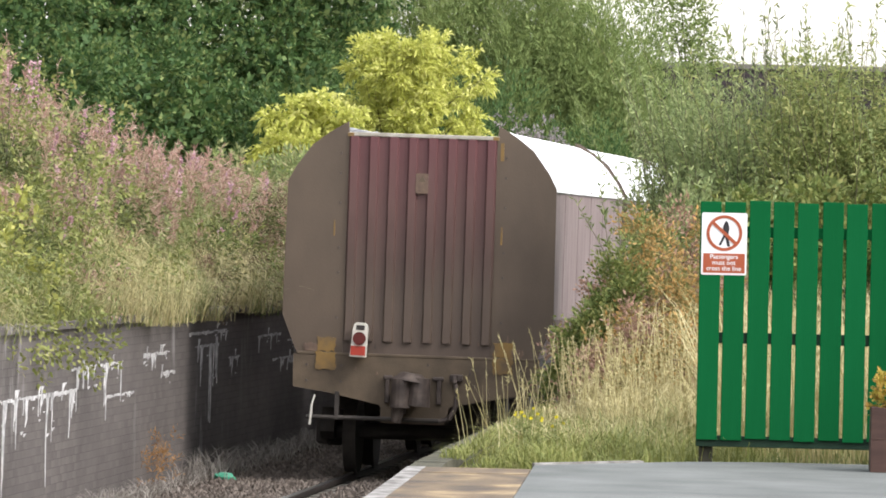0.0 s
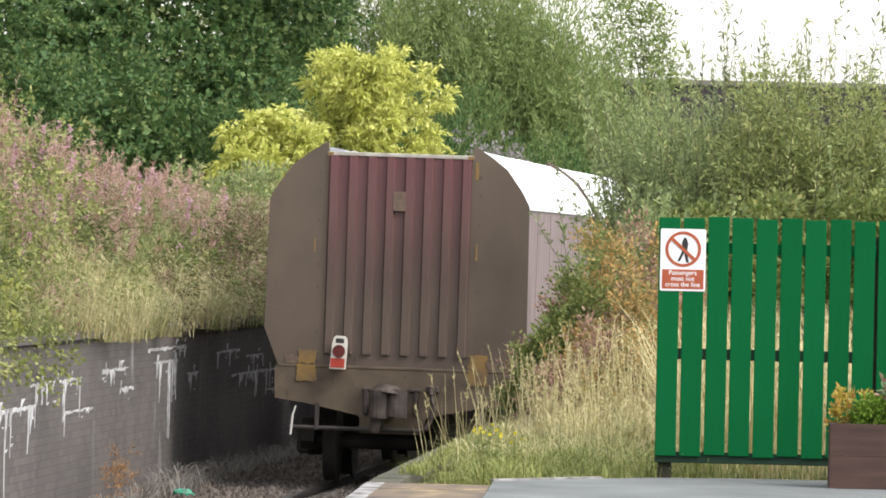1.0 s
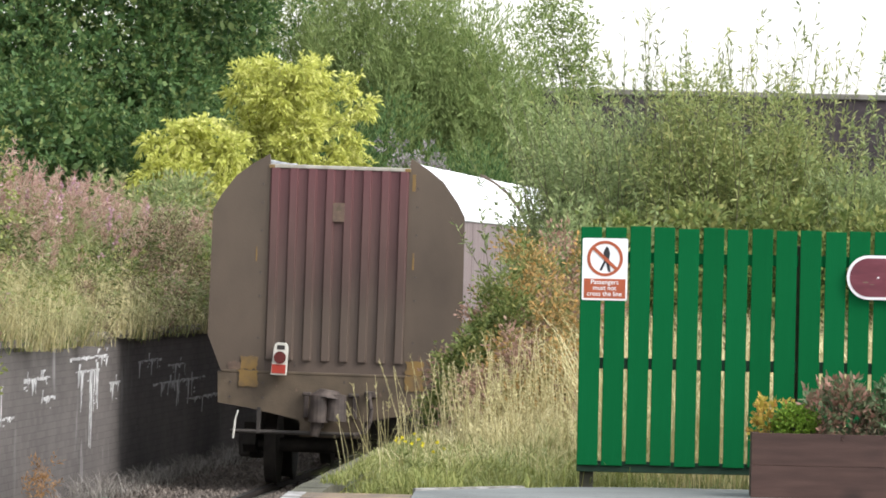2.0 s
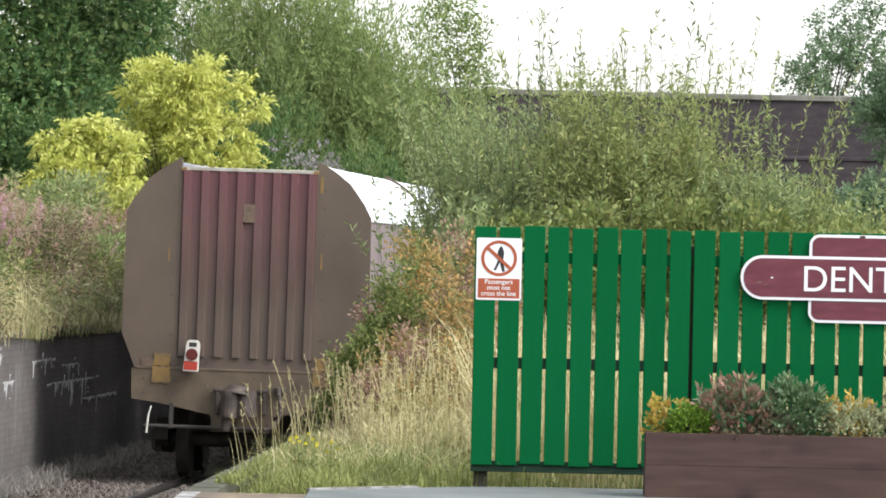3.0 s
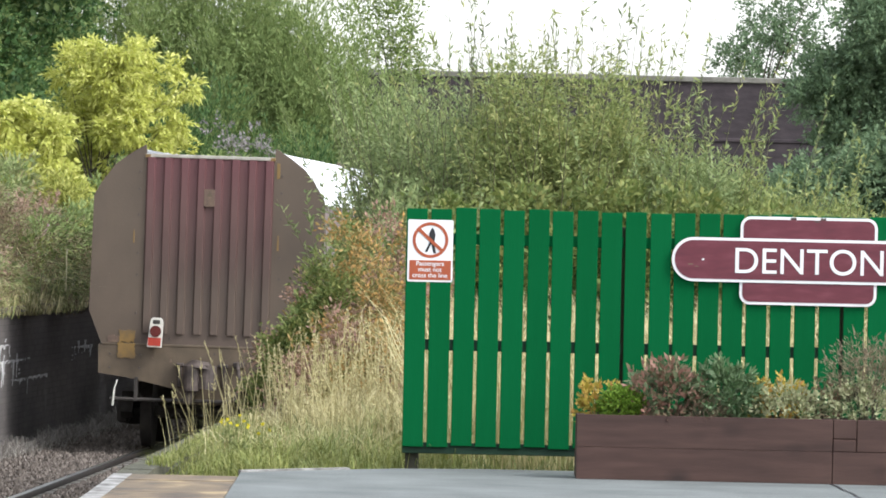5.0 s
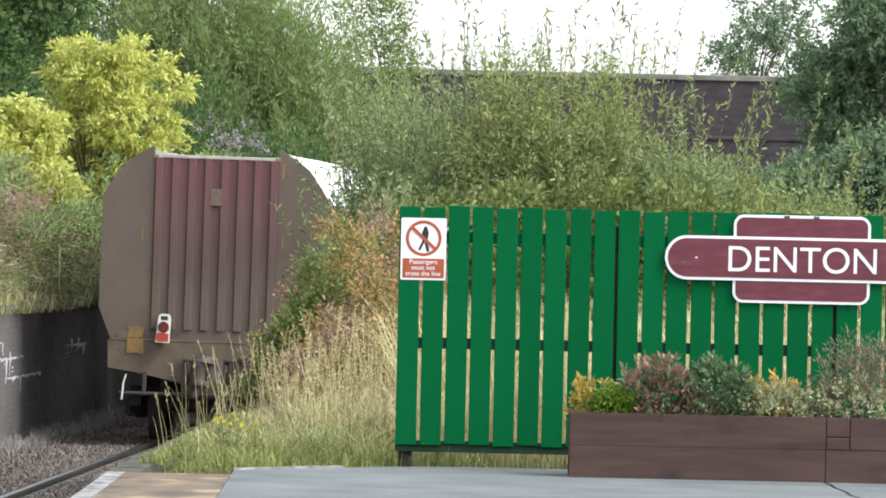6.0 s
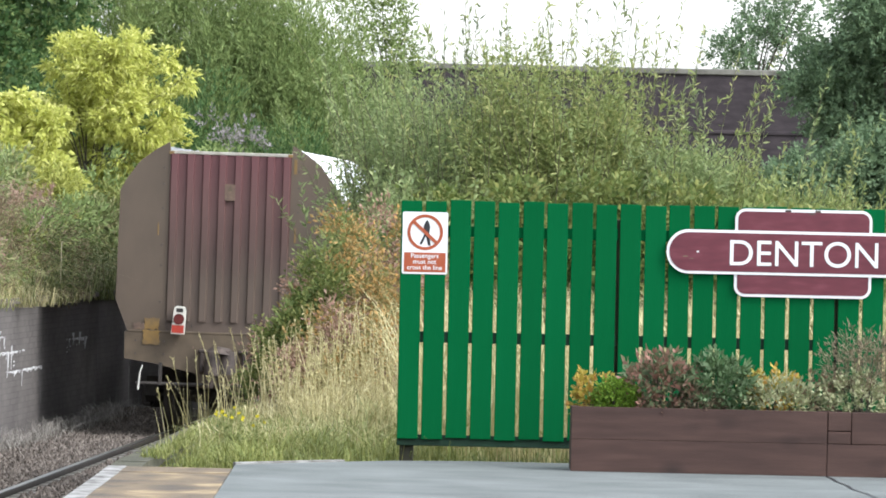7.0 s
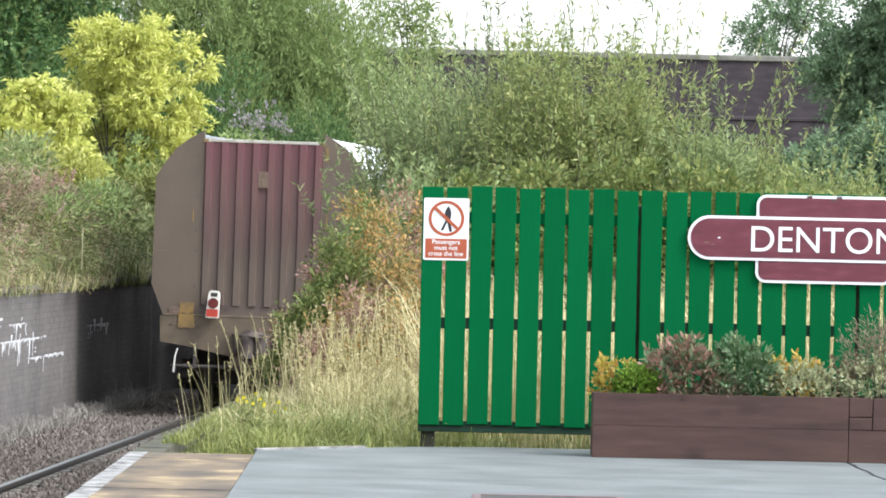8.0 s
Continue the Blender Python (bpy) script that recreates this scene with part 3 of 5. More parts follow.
        for x in (-0.91, 0.87):
            part("yellow_patch", ragged(x, 0.095, 1.08, 1.25, a, b, f), M_YELLOW, wg, "dull yellow painted lifting mark")
            a2, b2 = sorted((y + f * 0.004, y + f * 0.012))
            part("yellow_patch", ragged(x, 0.09, 1.255, 1.40, a2, b2, f + 5), M_YELLOW, wg, "dull yellow painted lifting mark")
            part("yellow_patch", ragged(x + (-0.16 if x < 0 else 0.14), 0.06, 1.255, 1.34, a2, b2, f + 9), M_FADED, wg, "faded edge of the lifting mark")
        # coupler: drop plate, pocket flanges, rounded knuckle head with its pin
        a, b = sorted((y - f * 0.02, y + f * 0.026))
        part("drop_plate", slab([(-0.34, 0.76), (-0.34, 0.56), (0.30, 0.56), (0.36, 0.76)], "y", a, b), M_BEAM, wg)
        bm = bmesh.new()
        a, b = sorted((y + f * 0.03, y + f * 0.3))
        box(bm, -0.16, 0.12, a, b, 0.78, 1.0, bevel=0.05)
        cyl(bm, (-0.11, y + f * 0.38, 0.73), (-0.11, y + f * 0.38, 1.02), 0.105, 0.095, 16)
        cyl(bm, (0.06, y + f * 0.34, 0.75), (0.08, y + f * 0.34, 1.03), 0.125, 0.1, 16)
        cyl(bm, (-0.02, y + f * 0.3, 1.0), (-0.01, y + f * 0.3, 1.075), 0.19, 0.1, 16)
        a, b = sorted((y + f * 0.03, y + f * 0.09))
        box(bm, -0.32, -0.22, a, b, 0.99, 1.04, bevel=0.015)
        box(bm, 0.17, 0.29, a, b, 0.99, 1.04, bevel=0.015)
        box(bm, -0.30, -0.25, a, b, 0.76, 1.0, bevel=0.01)
        box(bm, 0.22, 0.27, a, b, 0.76, 1.0, bevel=0.01)
        cyl(bm, (-0.15, y + f * 0.36, 0.58), (-0.12, y + f * 0.36, 0.76), 0.05, 0.075, 10)
        box(bm, -0.2, -0.08, min(y, y + f * 0.36), max(y, y + f * 0.36), 0.66, 0.72, bevel=0.01)
        part("coupler", bm, M_GEAR, wg, "rusty knuckle coupler")
        bm = bmesh.new()
        pts = [(0.40, 1.06), (0.41, 0.98), (0.43, 0.88), (0.42, 0.74), (0.36, 0.62), (0.26, 0.60)]
        for p, q in zip(pts, pts[1:]):
            cyl(bm, (p[0], y + f * 0.12, p[1]), (q[0], y + f * 0.14, q[1]), 0.024, seg=8)
        box(bm, 0.35, 0.48, min(y, y + f * 0.12), max(y, y + f * 0.12), 1.0, 1.07, bevel=0.01)
        part("brake_hose", bm, M_GEAR, wg)
        bm = bmesh.new()
        cyl(bm, (-1.08, y + f * 0.06, 0.60), (0.25, y + f * 0.06, 0.60), 0.022, seg=8)
        box(bm, -0.80, -0.76, min(y, y + f * 0.08), max(y, y + f * 0.08), 0.58, 0.86)
        part("step_bar", bm, M_DARK, wg)
        bm = bmesh.new()
        cyl(bm, (-1.0, y + f * 0.08, 0.82), (-1.03, y + f * 0.08, 0.72), 0.01, seg=8)
        cyl(bm, (-1.03, y + f * 0.08, 0.72), (-1.045, y + f * 0.08, 0.52), 0.012, seg=8)
        part("release_handle", bm, M_LAMPCASE, wg, "white painted release handle")
    # bogies
    for yc in (2.3, L - 2.3):
        bg = new("bogie")
        bg.parent = wg
        bg.matrix_basis = pose(0, yc, 0)
        for sgn in (-1, 1):
            xs = sorted((sgn * 0.92, sgn * 1.06))
            bm = slab([(-1.25, 0.42), (-1.1, 0.66), (-0.4, 0.62), (0.4, 0.62), (1.1, 0.66), (1.25, 0.42), (1.1, 0.34), (0.7, 0.36), (0.45, 0.25), (-0.45, 0.25), (-0.7, 0.36), (-1.1, 0.34)], "y", xs[0], xs[1])
            for v in bm.verts:
                v.co.x, v.co.y = v.co.y, v.co.x
            bmesh.ops.recalc_face_normals(bm, faces=bm.faces)
            part("bogie_frame", bm, M_DARK, bg)
        part("bolster", B((-1.0, 1.0, -0.22, 0.22, 0.45, 0.8), bevel=0.02), M_DARK, bg)
        for ya in (-0.56, 0.56):
            part("brake_beam", B((-0.64, 0.64, ya - 0.06, ya + 0.06, 0.36, 0.5), bevel=0.015), M_DARK, bg)
        for ya in (-0.9, 0.9):
            bm = bmesh.new()
            cyl(bm, (-1.08, ya, 0.42), (1.08, ya, 0.42), 0.075, seg=14)
            for sgn in (-1, 1):
                cyl(bm, (sgn * 0.685, ya, 0.42), (sgn * 0.715, ya, 0.42), 0.45, 0.45, 36)
                cyl(bm, (sgn * 0.715, ya, 0.42), (sgn * 0.82, ya, 0.42), 0.422, 0.416, 36)
                box(bm, *sorted((sgn * 0.98, sgn * 1.12)), ya - 0.16, ya + 0.16, 0.28, 0.56, bevel=0.03)
            part("wheelset", bm, M_DARK, bg)
    return wg


def add_end_details(wg):
    """What only the last wagon's tail shows."""
    part("warning_label", B((-0.06, 0.065, -0.037, -0.033, 2.87, 3.07)), M_FADED, wg, "small faded yellow warning label")
    part("label_symbol", slab([(-0.035, 2.985), (0.04, 2.985), (0.003, 3.05)], "y", -0.039, -0.0372), M_BEAM, wg)
    for b in ((0.78, 0.815, -0.006, 0.0, 3.22, 3.4), (0.70, 0.76, -0.016, -0.013, 3.425, 3.46), (-0.76, -0.70, -0.016, -0.013, 3.42, 3.46), (-0.875, -0.86, -0.006, 0.0, 2.42, 2.58), (0.805, 0.825, -0.006, 0.0, 2.38, 2.56)):
        part("paint_scrape", B(b), M_YELLOW, wg, "yellow paint showing through")
    bm = bmesh.new()
    cyl(bm, (0, -0.008, 0), (0, 0.0, 0), 0.014, seg=8)
    bolt = part("bolt", bm, M_GEAR, wg)
    spots = [(x, 0.0, z) for x in (-0.82, 0.84) for z in (1.6, 2.05, 2.3, 2.75, 3.05, 3.25)] + [(x, -0.03, z) for x in (-1.1, -0.75, 0.6, 1.05) for z in (0.96, 1.12)]
    bolt.matrix_basis = pose(*spots[0])
    for p in spots[1:]:
        shared("bolt", bolt, wg, pose(*p))
    rr = random.Random(21)
    for i in range(26):
        x, z, h = rr.uniform(-0.7, 0.95), rr.uniform(0.95, 1.45), rr.uniform(0.02, 0.1)
        yf = -0.034 if z + h < 1.22 else -0.004
        if z < 1.26 and z + h > 1.2:
            continue
        part("rub_mark", slab([(x, z), (x + rr.uniform(0.01, 0.035), z + 0.01), (x + rr.uniform(0.004, 0.02), z + h)], "y", yf, yf + 0.003), M_FADED if i % 3 else M_GEAR, wg, "small worn scuff")
    # tail lamp
    lamp = part("tail_lamp", slab([(-0.088, -0.17), (0.076, -0.17), (0.083, 0.11), (0.074, 0.15), (0.05, 0.172), (-0.035, 0.174), (-0.058, 0.155), (-0.068, 0.11)], "y", -0.04, 0.05), M_LAMPCASE, wg, "white tail lamp with red lower panel")
    lamp.matrix_basis = pose(-0.565, -0.13, 1.385, 0, 1.5, 0)
    part("red_panel", B((-0.078, 0.068, -0.047, -0.03, -0.155, -0.06)), M_LAMPRED, lamp, "red panel")
    bm = bmesh.new()
    cyl(bm, (0.003, -0.062, 0.015), (0.003, -0.03, 0.015), 0.066, seg=28)
    part("lens", bm, M_LENS, lamp, "dark red round lens")
    # no opening is cut: a dark block imitates the grip hole's depth
    part("grip_hole", B((-0.035, 0.05, -0.046, -0.03, 0.1, 0.148), bevel=0.004), M_DARK, lamp)


# ---- fence and signs ----
FENCE_Y = 44.5


def build_fence():
    fence = group_of("fence", "bright green painted timber fence of upright boards", "fence")
    first = part("board", B((0, 0.150, -0.011, 0.011, 0.135, 1.84), bevel=0.003), M_GREEN, fence)
    rr = random.Random(4)
    n = 0
    for p in range(3):
        for i in range(9):
            x = -0.262 + p * 1.57 + i * 0.1742
            m = pose(x, FENCE_Y + rr.uniform(-0.002, 0.002), 0.02 + rr.uniform(-0.008, 0.008), 0, rr.uniform(-0.12, 0.12), 0)
            if n == 0:
                first.matrix_basis = m
            else:
                shared("board", first, fence, m)
            n += 1
        x0 = -0.262 + p * 1.57
        for z in (0.14, 0.88, 1.64):
            part("rail", B((x0, x0 + 1.555, FENCE_Y + 0.014, FENCE_Y + 0.06, z - 0.04, z + 0.04), bevel=0.004), M_GREEN if z > 1.5 else M_RAIL_DARK, fence, "green painted rail" if z > 1.5 else "dark horizontal rail")
    for p in range(4):
        x0 = -0.24 + p * 1.57
        part("post", B((x0 - (0.05 if p else 0), x0 + (0.05 if p else 0.1), FENCE_Y + 0.062, FENCE_Y + 0.16, -0.3, 1.75), bevel=0.006), M_POST, fence, "brown timber post")


def text_mesh(name, body, size, x, z, y, material, parent, extrude=0.002, align="CENTER", bold=0.0, width=None):
    cu = bpy.data.curves.new(name, "FONT")
    cu.body, cu.size, cu.extrude, cu.align_x, cu.offset = body, size, extrude, align, bold
    tmp = new(name, cu)
    dg = bpy.context.evaluated_depsgraph_get()
    me = bpy.data.meshes.new_from_object(tmp.evaluated_get(dg))
    bpy.data.objects.remove(tmp)
    xs = [v.co.x for v in me.vertices]
    if width:
        k = width / (max(xs) - min(xs))
        for v in me.vertices:
            v.co.x *= k
    me.materials.clear()
    me.materials.append(material)
    ob = new(name, me)
    ob.parent = parent
    ob.matrix_basis = pose(x, y, z, 90, 0, 0)
    return ob


def rounded(x0, x1, z0, z1, r, seg=10):
    out = []
    for cx, cz, a in ((x1 - r, z1 - r, 0), (x0 + r, z1 - r, 90), (x0 + r, z0 + r, 180), (x1 - r, z0 + r, 270)):
        out += [(cx + r * math.cos(radians(a + 90 * i / seg)), cz + r * math.sin(radians(a + 90 * i / seg))) for i in range(seg + 1)]
    return out


def build_signs():
    s = group_of("warning_sign", "white prohibition sign with red ring fixed to the green fence", "sign", at=(-0.089, FENCE_Y - 0.013, 1.552))
    part("plate", slab(rounded(-0.162, 0.162, -0.222, 0.222, 0.012, 4), "y", -0.004, 0.0), M_WHITE, s)
    part("red_panel", B((-0.148, 0.15, -0.0065, -0.004, -0.208, -0.068)), M_RED, s)
    bm = bmesh.new()
    k = 48
    rings = [[bm.verts.new((r * math.cos(2 * math.pi * i / k), yy, 0.077 + r * math.sin(2 * math.pi * i / k))) for i in range(k)] for r, yy in ((0.128, -0.004), (0.128, -0.007), (0.106, -0.007), (0.106, -0.004))]
    for a, b in zip(rings, rings[1:]):
        for i in range(k):
            bm.faces.new((a[i], a[(i + 1) % k], b[(i + 1) % k], b[i]))
    bmesh.ops.recalc_face_normals(bm, faces=bm.faces)
    part("ring", bm, M_RED, s)
    part("pictogram", slab([(-0.04, -0.008), (-0.022, -0.01), (0.006, 0.05), (0.022, -0.018), (0.042, -0.018), (0.028, 0.06), (0.036, 0.115), (0.026, 0.15), (0.012, 0.166), (0.0, 0.15), (-0.012, 0.12), (-0.008, 0.06)], "y", -0.0062, -0.004), M_BLACK, s, "plain black upright shape")
    bm = B((-0.118, 0.118, -0.0085, -0.0062, -0.012, 0.012))
    bmesh.ops.transform(bm, matrix=pose(0, 0, 0.077, 0, 42, 0), verts=bm.verts)
    part("slash", bm, M_RED, s)
    for i, line in enumerate(("Passengers", "must not", "cross the line")):
        text_mesh("lettering", line, 0.046, 0.0, -0.106 - 0.042 * i, -0.0075, M_WHITE, s, 0.001, bold=0.0003)

    n = group_of("station_sign", "maroon totem-shaped station name board with white border", "sign", at=(2.618, FENCE_Y - 0.03, 1.534))
    for i, (x0, x1, z0, z1, r, y) in enumerate(((-0.49, 0.49, -0.315, 0.315, 0.075, 0.0), (-0.978, 0.978, -0.158, 0.158, 0.157, -0.012))):
        part("border", slab(rounded(x0, x1, z0, z1, r), "y", y - 0.008, y + 0.012), M_WHITE, n, "white enamel border")
        w = 0.02
        part("panel", slab(rounded(x0 + w, x1 - w, z0 + w, z1 - w, max(0.01, r - w)), "y", y - 0.0115, y - 0.0075), M_MAROON, n)
    rr = random.Random(8)
    for x, z, w, h, y, m, lab in ((-0.11, 0.302, 0.03, 0.014, -0.0085, M_GEAR, "dark rust chip in the enamel"), (0.1, 0.3, 0.034, 0.016, -0.0085, M_GEAR, "dark rust chip in the enamel"), (0.06, 0.285, 0.03, 0.006, -0.012, M_GEAR, "dark rust chip in the enamel"),
                                  (-0.755, 0.0, 0.012, 0.007, -0.024, M_WHITE, "pale chip in the enamel"), (-0.84, -0.035, 0.03, 0.005, -0.024, M_FADED, "dull scratch in the enamel"), (-0.8, -0.05, 0.02, 0.004, -0.024, M_FADED, "dull scratch in the enamel")):
        o = [(x + w * math.cos(a * 0.785) * rr.uniform(0.6, 1.1), z + h * math.sin(a * 0.785) * rr.uniform(0.6, 1.1)) for a in range(8)]
        part("enamel_chip", slab(o, "y", y - 0.0012, y + 0.001), m, n, lab)
    text_mesh("lettering", "DENTON", 0.262, 0.005, -0.092, -0.025, M_WHITE, n, 0.0015, bold=0.0, width=1.06)


def build_planters():
    for x0, x1, nm in ((0.955, 2.725, 1), (2.729, 4.5, 2)):
        p = group_of("planter", "long brown stained timber planter standing on the platform", "planter", "planters")
        for c in range(2):
            z0, z1 = (0.0, 0.2235) if c == 0 else (0.225, 0.448)
            if nm == 1 or c == 0:
                part("front_board", B((x0, x1, 43.0, 43.055, z0, z1), bevel=0.002), M_SLEEPER, p)
            else:
                part("front_board", B((x0, x0 + 0.16, 43.0, 43.055, z0 + 0.09, z1), bevel=0.005), M_SLEEPER, p)
                part("front_board", B((x0, x0 + 0.16, 43.0, 43.055, z0, z0 + 0.086), bevel=0.005), M_SLEEPER, p)
                part("front_board", B((x0 + 0.164, x1, 43.0, 43.055, z0, z1), bevel=0.005), M_SLEEPER, p)
            part("back_board", B((x0, x1, 43.5, 43.555, z0, z1), bevel=0.005), M_SLEEPER, p)
            for xa in (x0, x1 - 0.055):
                part("end_board", B((xa, xa + 0.055, 43.057, 43.498, z0, z1), bevel=0.005), M_SLEEPER, p)
        part("soil", B((x0 + 0.057, x1 - 0.057, 43.06, 43.495, 0.02, 0.39)), M_SOIL, p)


def build_bridge():
    br = group_of("bridge", "dark brick road bridge with a pale coping above the line", "bridge")
    y0, y1, top = 150.0, 158.0, 5.69
    part("parapet", B((-4.0, 30, y0, y0 + 0.4, 3.6, top - 0.14)), M_BRIDGE, br)
    part("coping", B((-4.0, 30, y0 - 0.06, y0 + 0.46, top - 0.14, top), bevel=0.02), M_CONC, br, "weathered stone coping")
    part("string_course", B((-4.0, 30, y0 - 0.04, y0, 4.12, 4.22), bevel=0.02), M_BRIDGE, br)
    xc = centre(150)
    arch = [(-4.0, -1.2), (-4.0, 3.6), (30, 3.6), (30, -1.2), (xc + 3.6, -1.2), (xc + 3.6, 1.2)] + [(xc + 3.6 * math.cos(radians(a)), 1.2 + 2.0 * math.sin(radians(a))) for a in range(15, 180, 15)] + [(xc - 3.5, 1.2), (xc - 3.5, -1.2)]
    part("span", slab(arch, "y", y0, y1), M_BRIDGE, br)


# ---- vegetation ----
L_DARK = leafy("dark_tree_leaf", [(0.024, 0.055, 0.017), (0.05, 0.104, 0.031), (0.092, 0.155, 0.046), (0.24, 0.27, 0.09)])
L_YELLOW = leafy("yellow_leaf", [(0.21, 0.25, 0.045), (0.42, 0.44, 0.095), (0.57, 0.58, 0.155), (0.76, 0.73, 0.32)], translucent=0.42)
L_HILL = leafy("far_willow_leaf", [(0.12, 0.172, 0.055), (0.175, 0.235, 0.078), (0.225, 0.285, 0.1), (0.31, 0.35, 0.135)], translucent=0.35)
L_BUSH = leafy("willow_leaf", [(0.13, 0.175, 0.07), (0.19, 0.245, 0.1), (0.26, 0.315, 0.13), (0.42, 0.45, 0.21)], translucent=0.38)
# willow leaf darkened in colour for shoots backlit by the sky
L_BACKLIT = leafy("backlit_shoot_leaf", [(0.07, 0.095, 0.045), (0.12, 0.155, 0.07), (0.18, 0.22, 0.1), (0.3, 0.32, 0.16)], translucent=0.25)
L_WARM = leafy("yellowing_willow_leaf", [(0.125, 0.16, 0.055), (0.195, 0.24, 0.08), (0.275, 0.31, 0.11), (0.44, 0.41, 0.17)], translucent=0.38)
L_BROAD = leafy("sallow_leaf", [(0.06, 0.09, 0.024), (0.12, 0.16, 0.042), (0.19, 0.22, 0.065), (0.31, 0.29, 0.1)])
L_OLIVE = leafy("olive_leaf", [(0.16, 0.18, 0.035), (0.28, 0.3, 0.07), (0.4, 0.41, 0.11), (0.55, 0.53, 0.18)], translucent=0.4)
L_LILAC = leafy("faded_lilac", [(0.14, 0.17, 0.1), (0.21, 0.2, 0.17), (0.29, 0.25, 0.27), (0.36, 0.32, 0.34)])
L_RIGHT = leafy("blue_green_leaf", [(0.075, 0.125, 0.065), (0.12, 0.18, 0.095), (0.16, 0.23, 0.12), (0.22, 0.285, 0.15)])
L_ORANGE = leafy("turning_leaf", [(0.13, 0.145, 0.045), (0.22, 0.2, 0.075), (0.38, 0.245, 0.095), (0.55, 0.3, 0.085)])
G_DRY = leafy("dry_grass", [(0.25, 0.21, 0.095), (0.42, 0.365, 0.175), (0.56, 0.5, 0.27), (0.72, 0.65, 0.4)], scale=0.8)
G_GREEN = leafy("green_grass", [(0.095, 0.14, 0.04), (0.175, 0.215, 0.07), (0.28, 0.295, 0.11), (0.42, 0.4, 0.19)], scale=0.8)
G_LUSH = leafy("lush_grass", [(0.09, 0.12, 0.025), (0.17, 0.2, 0.05), (0.27, 0.28, 0.085), (0.4, 0.38, 0.16)], scale=0.8)
G_GREY = leafy("withered_grey_grass", [(0.16, 0.145, 0.125), (0.28, 0.255, 0.225), (0.42, 0.39, 0.355)])
# dark green with the shade of the bank's hollows put into the colour
L_HOLLOW = leafy("dark_hollow_leaf", [(0.04, 0.055, 0.018), (0.075, 0.095, 0.03), (0.12, 0.14, 0.05), (0.22, 0.21, 0.09)])
G_BROWN = leafy("brown_grass", [(0.17, 0.125, 0.075), (0.28, 0.215, 0.135), (0.38, 0.31, 0.21), (0.5, 0.44, 0.32)], scale=0.8)
L_HERB = leafy("willowherb_leaf", [(0.09, 0.12, 0.04), (0.17, 0.21, 0.08), (0.26, 0.28, 0.115), (0.33, 0.27, 0.16)])
L_ROSE = leafy("rosy_leaf", [(0.14, 0.1, 0.06), (0.26, 0.17, 0.11), (0.36, 0.22, 0.17), (0.42, 0.33, 0.22)])
L_PINK = leafy("pink_blossom", [(0.36, 0.18, 0.22), (0.5, 0.3, 0.35), (0.58, 0.43, 0.46)])
L_SEED = leafy("reddish_seed_spike", [(0.2, 0.11, 0.08), (0.34, 0.2, 0.16), (0.45, 0.3, 0.24), (0.56, 0.45, 0.38)])
L_BRAMBLE = leafy("yellow_green_leaf", [(0.11, 0.14, 0.035), (0.2, 0.23, 0.065), (0.28, 0.3, 0.1), (0.38, 0.36, 0.15)])


def tree(name, label, category, base, lobes, n_spray, n_leaf, reach, length, width, material, up=0.4, shell=0.5, open_=0.7, trunk_r=0.12, limbs=7, k=0, f=0.38, core=0.0, gap=0.0, grain=2.2, **kw):
    t = group_of(name, label, category, at=base)
    bx = np.array(base)
    Lb = [tuple(np.array(l[:3]) - bx) + tuple(l[3:]) for l in lobes]
    bm = bmesh.new()
    top = Vector(Lb[0][:3])
    cyl(bm, (0, 0, -0.3), top * 0.55, trunk_r, trunk_r * 0.65, 9)
    rr = random.Random(len(name) + len(lobes))
    for i in range(limbs):
        l = Lb[i % len(Lb)]
        a = top * rr.uniform(0.3, 0.55)
        d = unit(np.array([rr.gauss(0, 1), rr.gauss(0, 1), rr.gauss(0.3, 0.7)]))
        e = Vector(l[:3]) + Vector(d * 0.6 * np.array(l[3:]))
        mid = (a + e) / 2 + Vector((0, 0, 0.12))
        cyl(bm, a, mid, trunk_r * 0.45, trunk_r * 0.28, 7)
        cyl(bm, mid, e, trunk_r * 0.28, trunk_r * 0.08, 6)
    part("trunk", bm, M_BARK, t, smooth=True)
    C, O = in_lobes(clumps(Lb, k, f, len(Lb) + k) if k else Lb, n_spray, shell)
    if gap:
        keep = np.array([noise.noise(Vector(c) * grain) > gap - 0.3 for c in C])
        C, O = C[keep], O[keep]
    A = O + np.array([0, 0, up]) + RNG.normal(size=O.shape) * 0.35
    vf = [sprays(C, A, n_leaf, reach, length, width, open_, **kw)]
    if core:
        # leaves deep in the crown, which close it to the light behind
        Ci, Oi = in_lobes([tuple(l[:3]) + tuple(v * 0.75 for v in l[3:]) for l in Lb], n_spray * 2, 0.2)
        vf.append(leaves(Ci, RNG.normal(size=Ci.shape), length * core, width * core))
    V, F = join(*vf)
    soup("crown", V, F, material, t)
    return t


